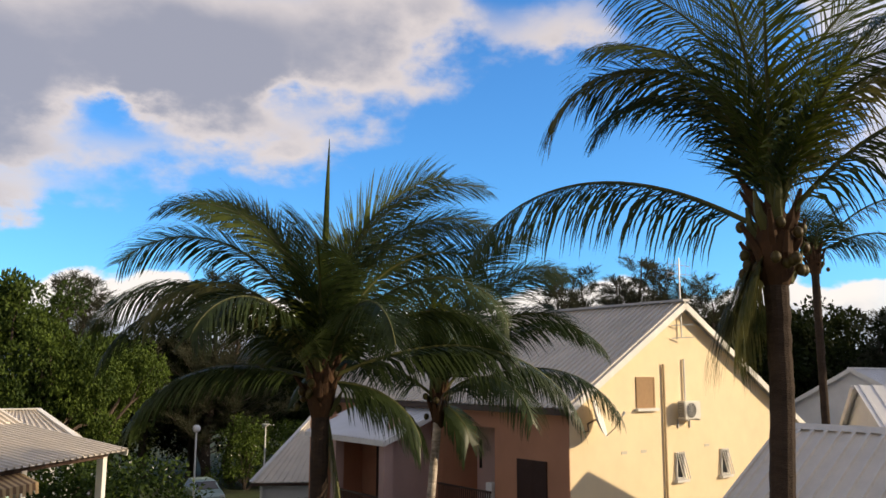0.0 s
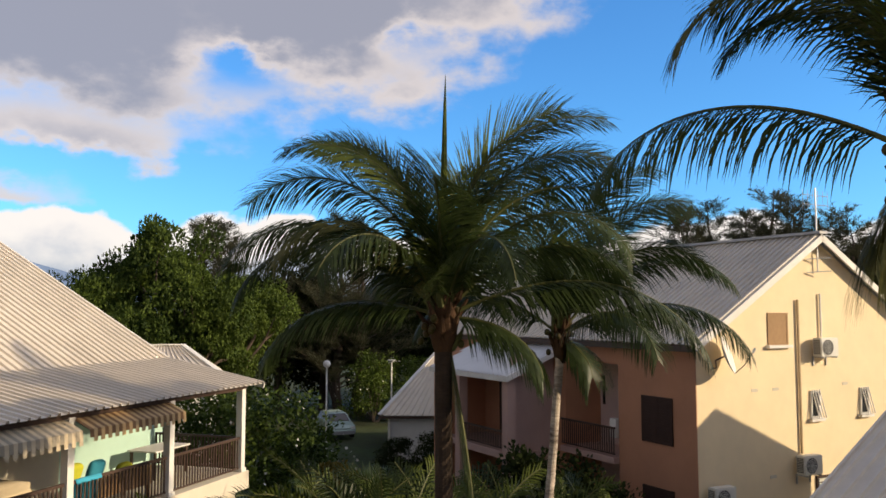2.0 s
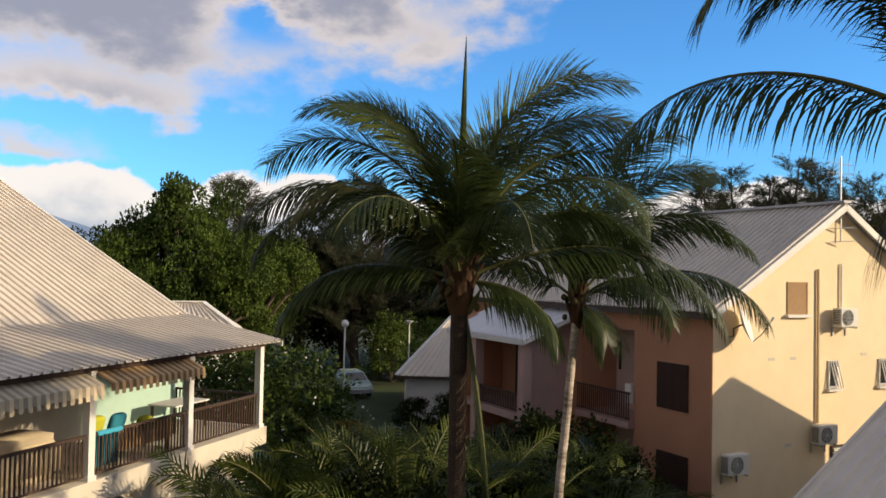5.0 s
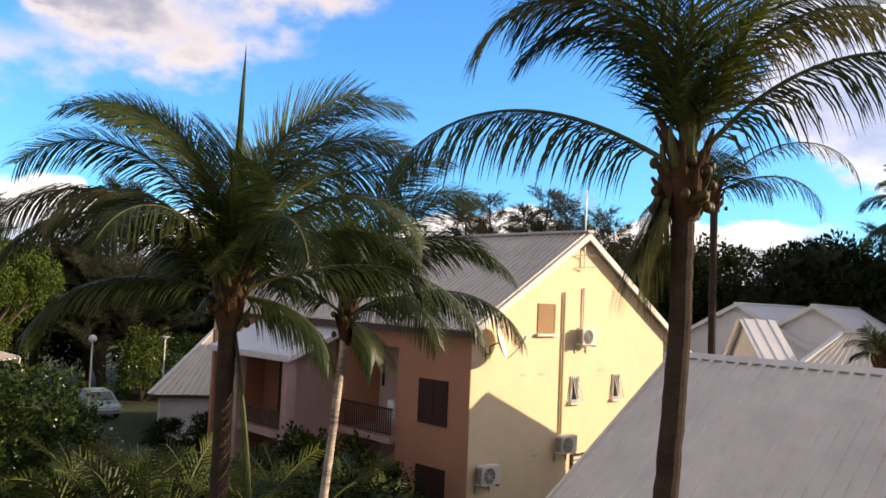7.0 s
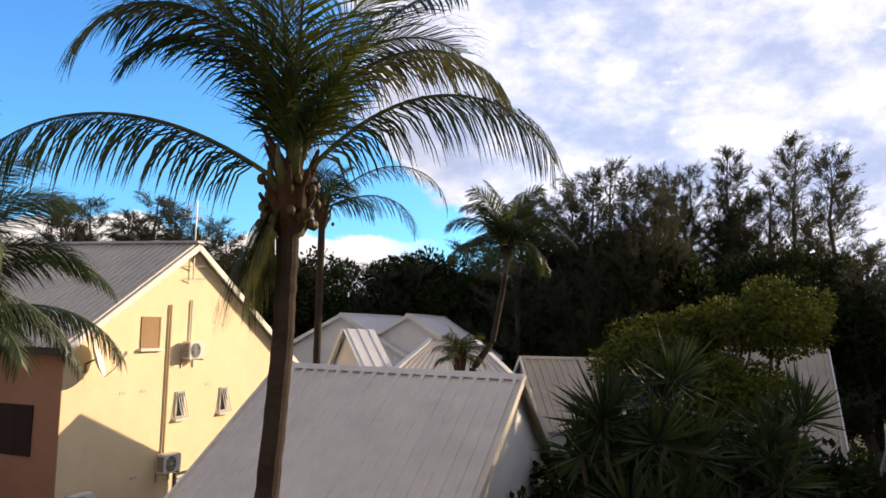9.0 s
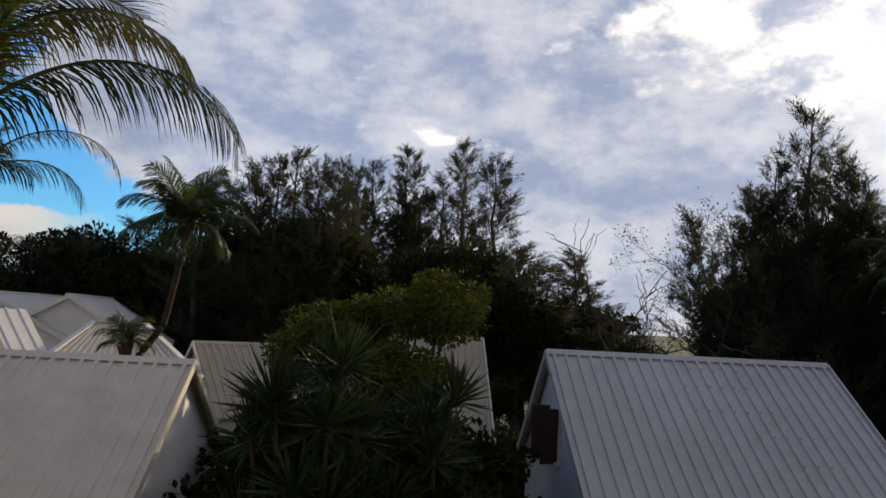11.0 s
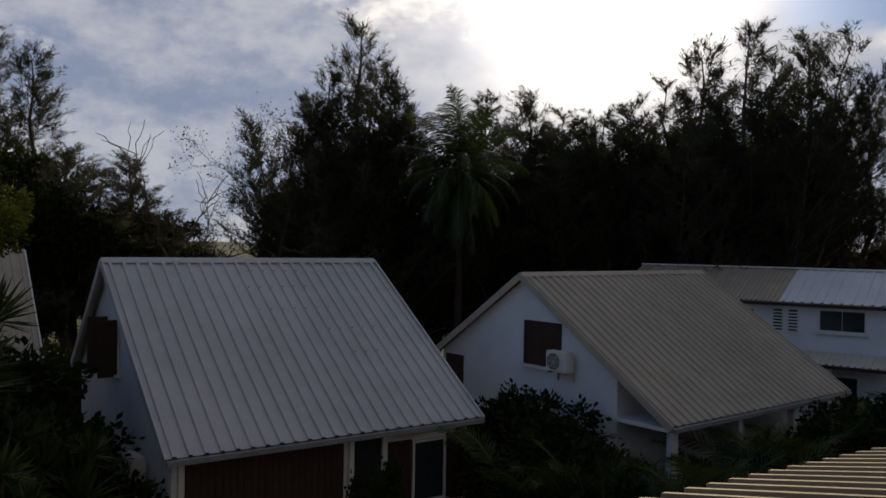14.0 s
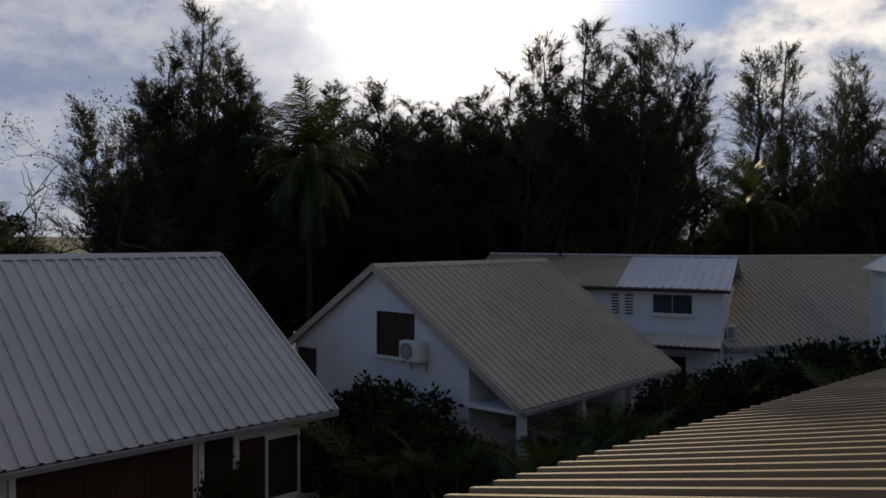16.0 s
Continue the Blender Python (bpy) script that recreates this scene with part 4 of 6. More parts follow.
def limb(bm, a, b, r0, r1, wobble, rng, n=5):
    a, b = Vector(a), Vector(b)
    pts = [a.lerp(b, i / n) + Vector(rng.normal(size=3)) * wobble * (0 if i in (0,) else 1) for i in range(n + 1)]
    tube(bm, pts, [r0 + (r1 - r0) * i / n for i in range(n + 1)], 6)
    return pts


def broadleaf(seed, height, radius, crown_low, leaf, clumps, per, mat, label):
    """A tree of unit place: trunk, limbs, and clumps of leaves with gaps between them."""
    rng = np.random.default_rng(seed)
    h = thing("broadleaf_tree", label, "tree", "broadleaf trees")
    bm = bmesh.new()
    fork = height * 0.33
    limb(bm, (0, 0, -0.2), (0.1, 0, fork), radius * 0.07, radius * 0.05, 0.04, rng)
    cen, way, siz = [], [], []
    mid = (height + crown_low) / 2
    lobes = []
    for k in range(11):
        turn, lift = k * 2.4 + seed, -0.75 + 1.6 * ((k * 0.618 + 0.1 * seed) % 1.0)
        flat = math.sqrt(max(0.1, 1 - lift * lift * 0.8))
        out = rng.uniform(0.45, 0.66)
        lobes.append((np.array([math.cos(turn) * flat * radius * out, math.sin(turn) * flat * radius * out, mid + lift * (height - crown_low) * 0.34]), radius * rng.uniform(0.30, 0.46)))
    for k in range(clumps):
        u = rng.normal(size=3)
        u /= np.linalg.norm(u)
        u[2] = abs(u[2]) if rng.random() < 0.5 else u[2]
        middle, wide = lobes[k % len(lobes)]
        c = middle + u * wide * rng.uniform(0.75, 1.05) * np.array([1, 1, min(1.0, 0.45 * (height - crown_low) / radius)])
        if k % 4 == 0:
            limb(bm, (0.1, 0, fork), c, radius * 0.03, radius * 0.006, 0.12, rng)
        r = radius * rng.uniform(0.13, 0.24)
        o = rng.normal(size=(per, 3))
        o /= np.linalg.norm(o, axis=1)[:, None]
        p = c + o * (rng.uniform(0.35, 1, per) ** 0.5)[:, None] * r * np.array([1, 1, 0.7])
        cen.append(p)
        way.append(o + rng.normal(size=(per, 3)) * 0.6 + np.array([0, 0, -0.15]))
        siz.append(rng.uniform(0.7, 1.3, per) * leaf)
    part("trunk", bm, M_BARK, h)
    me = leaf_mesh("crown", np.concatenate(cen), np.concatenate(way), np.concatenate(siz), 0.28, mat, rng)
    new("crown", me).parent = h
    return h


def casuarina(seed, height, spread_r, label, low=0.16, forks=1):
    """Feathery, needle-leaved tree: ascending limbs, and twigs along them clad in fine needles."""
    rng = np.random.default_rng(seed)
    h = thing("casuarina_tree", label, "tree", "casuarina trees")
    bm = bmesh.new()
    cen, way, siz = [], [], []
    for f in range(forks):
        top = np.array([0, 0, height]) if f == 0 else np.array([*(rng.normal(size=2) * spread_r * 0.55), height * rng.uniform(0.70, 0.93)])
        base = np.array([0, 0, -0.2])
        limb(bm, base, top, 0.24 if f == 0 else 0.13, 0.015, 0.10, rng, 9)
        n = int(92 / (1 + 0.28 * (forks - 1)))
        for k in range(n):
            s = low + (0.99 - low) * ((k + rng.uniform(0, 1)) / n) ** 0.85
            a = base + (top - base) * s
            reach = spread_r * min(1.0, 1.25 * (1 - s)) ** 0.9 * rng.uniform(0.35, 1.12) + 0.28
            az = rng.uniform(0, 6.283)
            b = a + np.array([math.cos(az) * reach, math.sin(az) * reach, reach * rng.uniform(0.35, 1.3) + 0.25])
            limb(bm, a, b, 0.045 * (1.2 - s), 0.008, 0.06, rng, 4)
            d = (b - a) / np.linalg.norm(b - a)
            for j in range(int(4 + 5 * reach)):
                q = a + (b - a) * rng.uniform(0.25, 1.0)
                w = d * 0.8 + rng.normal(size=3) * 0.4 + np.array([0, 0, 0.45])
                w /= np.linalg.norm(w)
                length = rng.uniform(0.4, 1.1) * (0.6 + 0.22 * reach)
                m = int(16 + 22 * length)
                cen.append(q + w * (rng.uniform(0, 1, m) * length)[:, None] + rng.normal(size=(m, 3)) * 0.035)
                way.append(w + rng.normal(size=(m, 3)) * 0.38)
                siz.append(rng.uniform(0.14, 0.34, m))
    part("trunk", bm, M_BARK, h)
    me = leaf_mesh("crown", np.concatenate(cen), np.concatenate(way), np.concatenate(siz), 0.045, M_NEEDLE, rng)
    new("crown", me).parent = h
    return h


def place(template, az, d, size=1.0, turn=0.0, z=0.0, wide=1.0):
    m = Matrix.Translation(at(az, d, z)) @ Matrix.Rotation(radians(turn), 4, "Z") @ Matrix.Diagonal((size * wide, size * wide, size, 1))
    if template.name not in PLACED:
        PLACED.add(template.name)
        template.matrix_world = m
        return template
    k = template.scale
    return copy_thing(template, m @ Matrix.Diagonal((1 / k[0], 1 / k[1], 1 / k[2], 1)))


PLACED = set()


def top(el, d):
    """How high a thing d metres off must be to reach that elevation."""
    return 7.6 + d * math.tan(radians(el))


CAS = [casuarina(21, 16, 2.7, "tall feathery casuarina with an open crown"), casuarina(22, 16, 3.0, "tall feathery casuarina with several leaders", forks=3),
       casuarina(23, 16, 2.2, "slim feathery casuarina against the sky"), casuarina(24, 16, 3.4, "broad feathery casuarina with many leaders", low=0.42, forks=5)]
for k, (az, el, d, kind, wide) in enumerate([
        (38.5, 8.0, 50, 0, 1.0), (40.3, 8.6, 52, 1, 0.9), (42.0, 9.5, 50, 0, 1.0), (43.4, 10.2, 49, 2, 1.0), (44.7, 11.1, 50, 1, 0.9), (46.3, 10.2, 48, 0, 0.9), (47.6, 9.2, 50, 2, 1.0),
        (48.6, 9.0, 49, 0, 0.9), (50.0, 10.6, 50, 1, 0.8), (52.4, 11.5, 50, 2, 0.9), (53.4, 8.8, 49, 0, 1.0), (54.8, 10.0, 48, 1, 0.8), (56.3, 12.2, 50, 2, 0.9), (58.5, 11.0, 46, 0, 1.0),
        (60.5, 5.2, 50, 0, 1.2), (62.5, 4.2, 52, 1, 1.2), (64.4, 5.0, 55, 0, 1.2), (67.0, 1.6, 54, 1, 1.0),
        (76.0, 9.4, 42, 2, 0.8), (77.2, 11.2, 42, 1, 0.85), (79.2, 14.6, 42, 1, 1.0), (81.8, 11.0, 43, 0, 1.1), (83.2, 8.0, 44, 1, 1.0), (77.5, 9.0, 44, 3, 0.8), (80.5, 9.0, 45, 3, 0.8),
        (88.0, 9.8, 55, 2, 1.0), (91.2, 9.8, 50, 0, 1.2), (89.6, 7.6, 48, 3, 1.0), (92.4, 7.8, 50, 3, 1.1), (93.5, 8.8, 48, 3, 1.1), (94.8, 7.6, 49, 1, 1.3), (96.0, 8.6, 48, 3, 1.1), (98.3, 9.5, 47, 3, 1.1), (97.2, 8.0, 50, 3, 1.1), (100.3, 10.6, 47, 3, 1.1), (101.6, 9.0, 49, 3, 1.1), (104.0, 10.0, 49, 3, 1.1), (102.6, 12.6, 47, 0, 1.1),
        (105.5, 14.0, 46, 1, 1.1), (107.0, 11.6, 47, 3, 0.9), (109.2, 12.8, 54, 0, 1.3), (111.2, 9.5, 54, 3, 0.8), (112.6, 8.8, 54, 0, 0.9),
        (118.2, 11.9, 58, 1, 0.9), (116.7, 11.2, 58, 0, 1.1), (122.6, 9.6, 60, 3, 0.8), (125.0, 9.5, 60, 1, 1.0),
        (8.0, 6.4, 60, 0, 1.3), (9.8, 7.0, 62, 1, 1.2), (12.2, 6.2, 60, 2, 1.3), (13.6, 7.6, 62, 1, 1.4), (15.0, 7.0, 60, 0, 1.3), (16.6, 5.8, 60, 1, 1.1), (18.2, 5.2, 58, 0, 1.2),
        (-24.6, 5.8, 62, 0, 1.3), (-23.4, 5.6, 60, 2, 1.5), (-15.4, 6.6, 62, 1, 1.2), (-14.0, 6.2, 62, 0, 1.2), (28.0, 3.8, 60, 1, 1.3), (31.0, 4.4, 60, 3, 1.0), (34.5, 5.4, 58, 1, 1.2), (36.4, 5.0, 56, 0, 1.2)]):
    if 48 < az < 60:
        d, wide = d + 22, wide * 1.35
    s = top(el, d) / 16
    place(CAS[kind], az, d, s, k * 73 % 360, wide=1.45 * wide / max(0.75, s))

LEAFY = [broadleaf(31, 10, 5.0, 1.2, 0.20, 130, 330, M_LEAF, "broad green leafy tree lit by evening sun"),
         broadleaf(32, 10, 5.5, 0.4, 0.26, 130, 240, M_LEAF_SHADED, "leafy tree with shade-darkened green leaves"),
         broadleaf(33, 10, 6.0, 0.2, 0.26, 130, 240, M_LEAF_SHADED, "dense tree behind the houses with shade-darkened leaves")]
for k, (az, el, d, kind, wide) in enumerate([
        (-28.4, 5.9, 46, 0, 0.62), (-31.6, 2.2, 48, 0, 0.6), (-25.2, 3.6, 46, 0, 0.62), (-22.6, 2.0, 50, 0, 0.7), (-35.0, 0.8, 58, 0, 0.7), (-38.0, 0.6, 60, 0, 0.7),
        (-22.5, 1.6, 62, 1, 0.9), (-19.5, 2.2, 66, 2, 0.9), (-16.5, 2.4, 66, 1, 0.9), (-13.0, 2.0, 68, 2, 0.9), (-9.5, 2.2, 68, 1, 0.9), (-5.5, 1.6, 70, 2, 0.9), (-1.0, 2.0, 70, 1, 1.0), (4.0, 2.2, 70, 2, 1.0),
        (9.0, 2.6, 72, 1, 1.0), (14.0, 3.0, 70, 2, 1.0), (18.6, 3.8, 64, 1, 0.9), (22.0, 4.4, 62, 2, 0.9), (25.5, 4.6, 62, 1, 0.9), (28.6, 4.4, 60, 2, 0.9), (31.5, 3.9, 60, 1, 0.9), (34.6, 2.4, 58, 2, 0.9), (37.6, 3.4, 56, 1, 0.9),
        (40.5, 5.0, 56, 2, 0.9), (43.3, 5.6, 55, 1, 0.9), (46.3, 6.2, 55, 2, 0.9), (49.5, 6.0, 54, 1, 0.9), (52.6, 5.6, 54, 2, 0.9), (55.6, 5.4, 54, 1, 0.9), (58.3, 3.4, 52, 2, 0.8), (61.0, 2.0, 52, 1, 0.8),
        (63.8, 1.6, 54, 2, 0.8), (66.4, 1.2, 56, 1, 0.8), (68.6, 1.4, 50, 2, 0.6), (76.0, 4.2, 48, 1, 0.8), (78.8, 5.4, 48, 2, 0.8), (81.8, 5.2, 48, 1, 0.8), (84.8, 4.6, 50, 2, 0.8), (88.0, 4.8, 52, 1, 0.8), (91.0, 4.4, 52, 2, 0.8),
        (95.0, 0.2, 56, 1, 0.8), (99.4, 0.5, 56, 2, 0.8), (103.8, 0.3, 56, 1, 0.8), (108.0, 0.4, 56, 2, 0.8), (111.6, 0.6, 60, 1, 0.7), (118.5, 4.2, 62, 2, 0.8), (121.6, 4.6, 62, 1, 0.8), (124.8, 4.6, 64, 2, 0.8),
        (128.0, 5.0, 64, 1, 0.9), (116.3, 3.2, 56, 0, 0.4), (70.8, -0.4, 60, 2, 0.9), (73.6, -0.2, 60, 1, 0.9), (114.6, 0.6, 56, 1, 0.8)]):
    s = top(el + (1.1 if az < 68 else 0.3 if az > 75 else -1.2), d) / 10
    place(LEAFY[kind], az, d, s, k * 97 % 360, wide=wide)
# yellow-green tree in front of the far roofs
GARDEN = broadleaf(41, 9.3, 3.1, 4.6, 0.13, 110, 330, M_LEAF_GARDEN, "spreading garden tree with yellow-green top leaves")
place(GARDEN, 51.2, 25.0, 1.0, 40, wide=1.15)


# ---- openings and fittings of the cottages ----
def side_frame(m, x, facing):
    """Frame on a gable wall at local x: its own x along the wall as seen from outside, y into the wall."""
    if facing < 0:
        return m @ Matrix(((0, 1, 0, x), (-1, 0, 0, 0), (0, 0, 1, 0), (0, 0, 0, 1)))
    return m @ Matrix(((0, -1, 0, x), (1, 0, 0, 0), (0, 0, 1, 0), (0, 0, 0, 1)))


def fit_cottages():
    I = Matrix.Identity(4)
    # grey-roofed cottage: attic window with open brown shutters on its side, wide window and wooden panel in front
    g = side_frame(I, 0.215, -1)
    def leaf(parent, m, w, h):
        bm = boxes(((0, -0.045, 0), (w, 0, h)))
        bmesh.ops.transform(bm, matrix=m, verts=bm.verts)
        leaf_ob = part("shutter", bm, M_SHUTTER, parent)
        for i in range(int((h - 0.15) / 0.11)):
            bm = boxes(((0.05, -0.06, 0.1 + 0.11 * i), (w - 0.05, -0.046, 0.17 + 0.11 * i)))
            bmesh.ops.transform(bm, matrix=m, verts=bm.verts)
            part("slat", bm, M_SHUTTER, leaf_ob)
    pane_window(grey, g @ Matrix.Translation((-5.55, 0, 4.2)), 0.9, 1.3, M_TRIM, M_GLASS)
    leaf(grey, g @ Matrix.Translation((-5.62, -0.06, 4.15)) @ Matrix.Rotation(radians(-105), 4, "Z"), 0.48, 1.4)
    leaf(grey, g @ Matrix.Translation((-4.62, -0.06, 4.15)) @ Matrix.Rotation(radians(-75), 4, "Z"), 0.48, 1.4)
    f = Matrix.Translation((0, 0.34, 0))
    panel = part("wooden_panel", boxes(((0.5, 0.325, 0.05), (4.2, 0.345, 2.95))), M_SHUTTER, grey, "brown boarded panel")
    for i in range(23):
        part("board", boxes(((0.5 + 0.16 * i, 0.295, 0.05), (0.5 + 0.16 * i + 0.15, 0.324, 2.95))), M_SHUTTER, panel)
    for x in (0.33, 4.3, 5.2):
        part("post", boxes(((x, 0.22, -0.1), (x + 0.12, 0.34, 3.0))), M_TRIM, grey)
    part("dark_recess", boxes(((4.42, 0.30, 0.0), (5.2, 0.345, 2.9))), M_DARK, grey)
    w = pane_window(grey, f @ Matrix.Translation((6.1, -0.005, 1.15)), 1.0, 1.55, M_TRIM, M_GLASS)
    for x in (5.4, 7.12):
        leaf(grey, f @ Matrix.Translation((x, -0.01, 1.1)), 0.66, 1.65)
    ac = aircon(GREY_M @ g @ Matrix.Translation((-2.6, -0.01, 2.2)), "outdoor air conditioning unit in shade on a white gable")
    # bolts in rows on the grey roof
    s = (7.0 - 3.15) / 5.65
    for r, (y, n, x0) in enumerate(((5.15, 5, 3.6), (4.55, 6, 3.4), (3.75, 7, 3.3), (3.0, 5, 4.9), (2.2, 4, 5.4))):
        for k in range(n):
            x = (round((x0 + 0.333 * 1.0 * k) / 0.3333) + 0.5) * 0.3333
            part("roof_bolt", tube(bmesh.new(), [(x, y, 3.15 + s * y + 0.03), (x, y - 0.01, 3.15 + s * y + 0.075)], 0.022, 6), M_RAIL, grey)
    dish(GREY_M @ Matrix.Translation((8.35, 5.0, 5.25)) @ Matrix.Rotation(radians(200), 4, "Z"), 0.42, "pale satellite dish beside a cottage roof")
    part("dish_pole", tube(bmesh.new(), [(8.35, 4.6, 3.0), (8.35, 4.6, 5.2)], 0.025, 6), M_METAL, grey)
    part("dish_bracket", tube(bmesh.new(), [(7.7, 4.6, 4.2), (8.35, 4.6, 4.2)], 0.02, 6), M_METAL, grey)
    # cream-roofed cottage of the row
    g = side_frame(I, 0.215, -1)
    sill = pane_window(mid, g @ Matrix.Translation((-5.45, 0, 4.02)), 1.5, 1.3, M_SHUTTER, M_SHUTTER, True, 2)
    aircon(MID_M @ g @ Matrix.Translation((-4.15, -0.02, 4.0)), "cream air conditioning unit beside a brown shutter")
    for x in (0.25, 3.2, 6.1, 8.75):
        part("post", boxes(((x, 0.12, -0.1), (x + 0.2, 0.32, 3.0))), M_TRIM, mid)
    part("eave_beam", boxes(((0.25, 0.13, 2.94), (8.95, 0.31, 3.04))), M_TRIM, mid)
    part("side_opening", boxes(((0.19, 8.3, 2.6), (0.235, 9.2, 3.9))), M_SHUTTER, mid)
    # near cottage
    g = side_frame(I, 5.866, 1)
    pane_window(near, g @ Matrix.Translation((6.2, 0, 2.4)), 0.9, 0.9, M_TRIM, M_GLASS)
    aircon(NEAR_M @ g @ Matrix.Translation((7.2, -0.02, 2.9)), "outdoor air conditioning unit at a gable corner")
    part("eave_box", boxes(((5.73, 8.75, 3.80), (6.63, 9.20, 3.94))), M_BEIGE, near)
    for x in (0.15, 2.8, 5.0):
        part("post", boxes(((x, 0.05, -0.1), (x + 0.1, 0.15, 3.45))), M_TRIM, near)
    # dark sheet over the front wall as the shade under the eave
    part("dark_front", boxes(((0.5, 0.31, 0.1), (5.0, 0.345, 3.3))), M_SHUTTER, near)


fit_cottages()

# ---- houses beyond ----
def wing():
    """Two-storey wing set across the end of the row. Local x along its front, y to the back."""
    m = bearing(35.8, -9.7, 0, 210)
    h = thing("wing_house", "white two-storey wing with dark windows and pale roof", "house", m=m)
    L = 6.1
    part("front_wall", boxes(((-2.0, 0, -0.1), (L, 0.2, 5.38))), M_WHITE, h)
    part("side_wall", boxes(((L - 0.2, 0.2, -0.1), (L, 6.2, 5.3))), M_WHITE, h)
    part("back_wall", boxes(((-2.0, 6.2, -0.1), (L, 6.4, 5.38))), M_WHITE, h)
    roof_sheets(h, (1.7, -0.35, 5.42), (L + 0.3, -0.35, 5.42), (1.7, 3.2, 6.68), (L + 0.3, 3.2, 6.68), M_ROOF_WHITE, 0.36, per=2)
    roof_sheets(h, (-5.5, -0.35, 5.42), (1.7, -0.35, 5.42), (-5.5, 3.2, 6.68), (1.7, 3.2, 6.68), M_ROOF_MID, 0.2, per=5)
    roof_sheets(h, (L + 0.3, 6.7, 5.42), (-5.5, 6.7, 5.42), (L + 0.3, 3.2, 6.68), (-5.5, 3.2, 6.68), M_ROOF_WHITE, 0.36, per=4)
    part("gutter", boxes(((-2.0, -0.45, 5.26), (L + 0.3, -0.35, 5.38))), M_SHUTTER, h)
    bar("ridge_cap", (-5.5, 3.2, 6.73), (L + 0.3, 3.2, 6.73), 0.3, 0.06, M_TRIM, h)
    f = Matrix.Translation((0, -0.005, 0))
    pane_window(h, f @ Matrix.Translation((3.15, 0, 4.28)), 1.75, 0.9, M_TRIM, M_GLASS)
    pane_window(h, f @ Matrix.Translation((0.1, 0, 4.6)), 0.6, 0.5, M_TRIM, M_GLASS, False, 1)
    for x in (1.35, 1.95):
        w = pane_window(h, f @ Matrix.Translation((x, 0, 4.1)), 0.48, 1.05, M_TRIM, M_DARK, False, 1)
        for k in range(7):
            part("louvre", boxes(((x + 0.05, -0.08, 4.17 + 0.13 * k), (x + 0.43, -0.04, 4.23 + 0.13 * k))), M_TRIM, w)
    roof_sheets(h, (1.5, -1.2, 3.1), (L, -1.2, 3.1), (1.5, -0.01, 3.45), (L, -0.01, 3.45), M_ROOF, 0.25, name="canopy_sheet")
    part("canopy_fascia", boxes(((1.5, -1.26, 2.96), (L, -1.2, 3.08))), M_SHUTTER, h)
    for x in (1.7, 3.8, 5.9):
        part("post", boxes(((x - 0.06, -1.15, -0.1), (x + 0.06, -1.03, 2.98))), M_TRIM, h)
    part("doorway", boxes(((3.2, -0.02, 0.0), (4.6, 0.0, 2.5))), M_DARK, h)
    aircon(m @ Matrix.Translation((L + 0.02, 0.3, 3.3)) @ Matrix.Rotation(radians(90), 4, "Z"), "air conditioning unit at the corner of the wing")


wing()
m = bearing(32.5, -15.1, 0, 165)
end_house = cottage(m, 23.5, 6.0, 6.62, 10.0, 4.0, 3.0, "white house with a broad cream metal roof", M_ROOF_MID, M_WHITE)
pane_window(end_house, Matrix.Translation((0.5, 4.3, 5.62)) @ Matrix.Rotation(radians(-59), 4, "X"), 0.8, 0.9, M_GUTTER, M_GLASS, False, 1, name="skylight")


def small_gable(x, y, az, half, ridge_z, slope, length, label, porch=False, roof_mat=None):
    """A small gabled house: local x along the ridge away from its front gable."""
    roof_mat = roof_mat or M_ROOF_WHITE
    m = bearing(x, y, 0, az)
    h = thing("small_house", label, "house", "far white houses", m=m)
    e = ridge_z - slope * (half + 0.3)
    for x0 in (0.25, length - 0.45):
        bm = prism(bmesh.new(), [(-half, -0.1), (-half, ridge_z - slope * half - 0.1), (0, ridge_z - 0.1), (half, ridge_z - slope * half - 0.1), (half, -0.1)], x0, x0 + 0.2)
        bmesh.ops.transform(bm, matrix=Matrix(((0, 1, 0, 0), (1, 0, 0, 0), (0, 0, 1, 0), (0, 0, 0, 1))), verts=bm.verts)
        part("gable_wall", bm, M_WHITE, h)
    for y0 in (-half, half - 0.2):
        part("side_wall", boxes(((0.45, y0, -0.1), (length - 0.45, y0 + 0.2, ridge_z - slope * half - 0.15))), M_WHITE, h)
    for sg in (-1, 1):
        roof_sheets(h, (0, sg * (half + 0.3), e), (length, sg * (half + 0.3), e), (0, 0, ridge_z), (length, 0, ridge_z), roof_mat, 0.333)
        bar("verge_board", (-0.03, sg * (half + 0.3), e - 0.05), (-0.03, 0, ridge_z - 0.05), 0.05, 0.18, M_TRIM, h)
    bar("ridge_cap", (0, 0, ridge_z + 0.03), (length, 0, ridge_z + 0.03), 0.3, 0.07, M_TRIM, h)
    if porch:
        z = ridge_z - 2.6
        roof_sheets(h, (-0.7, 1.6, z - 0.16), (-0.7, -1.6, z - 0.16), (0.24, 1.6, z), (0.24, -1.6, z), roof_mat, 0.25, rib=0.02, name="porch_sheet")
        part("door", boxes(((0.19, 0.3, z - 2.4), (0.245, 1.2, z - 0.45))), M_SHUTTER, h)
        part("small_window", boxes(((0.19, -1.1, z - 0.8), (0.245, -0.5, z - 0.4))), M_DARK, h)
    return h


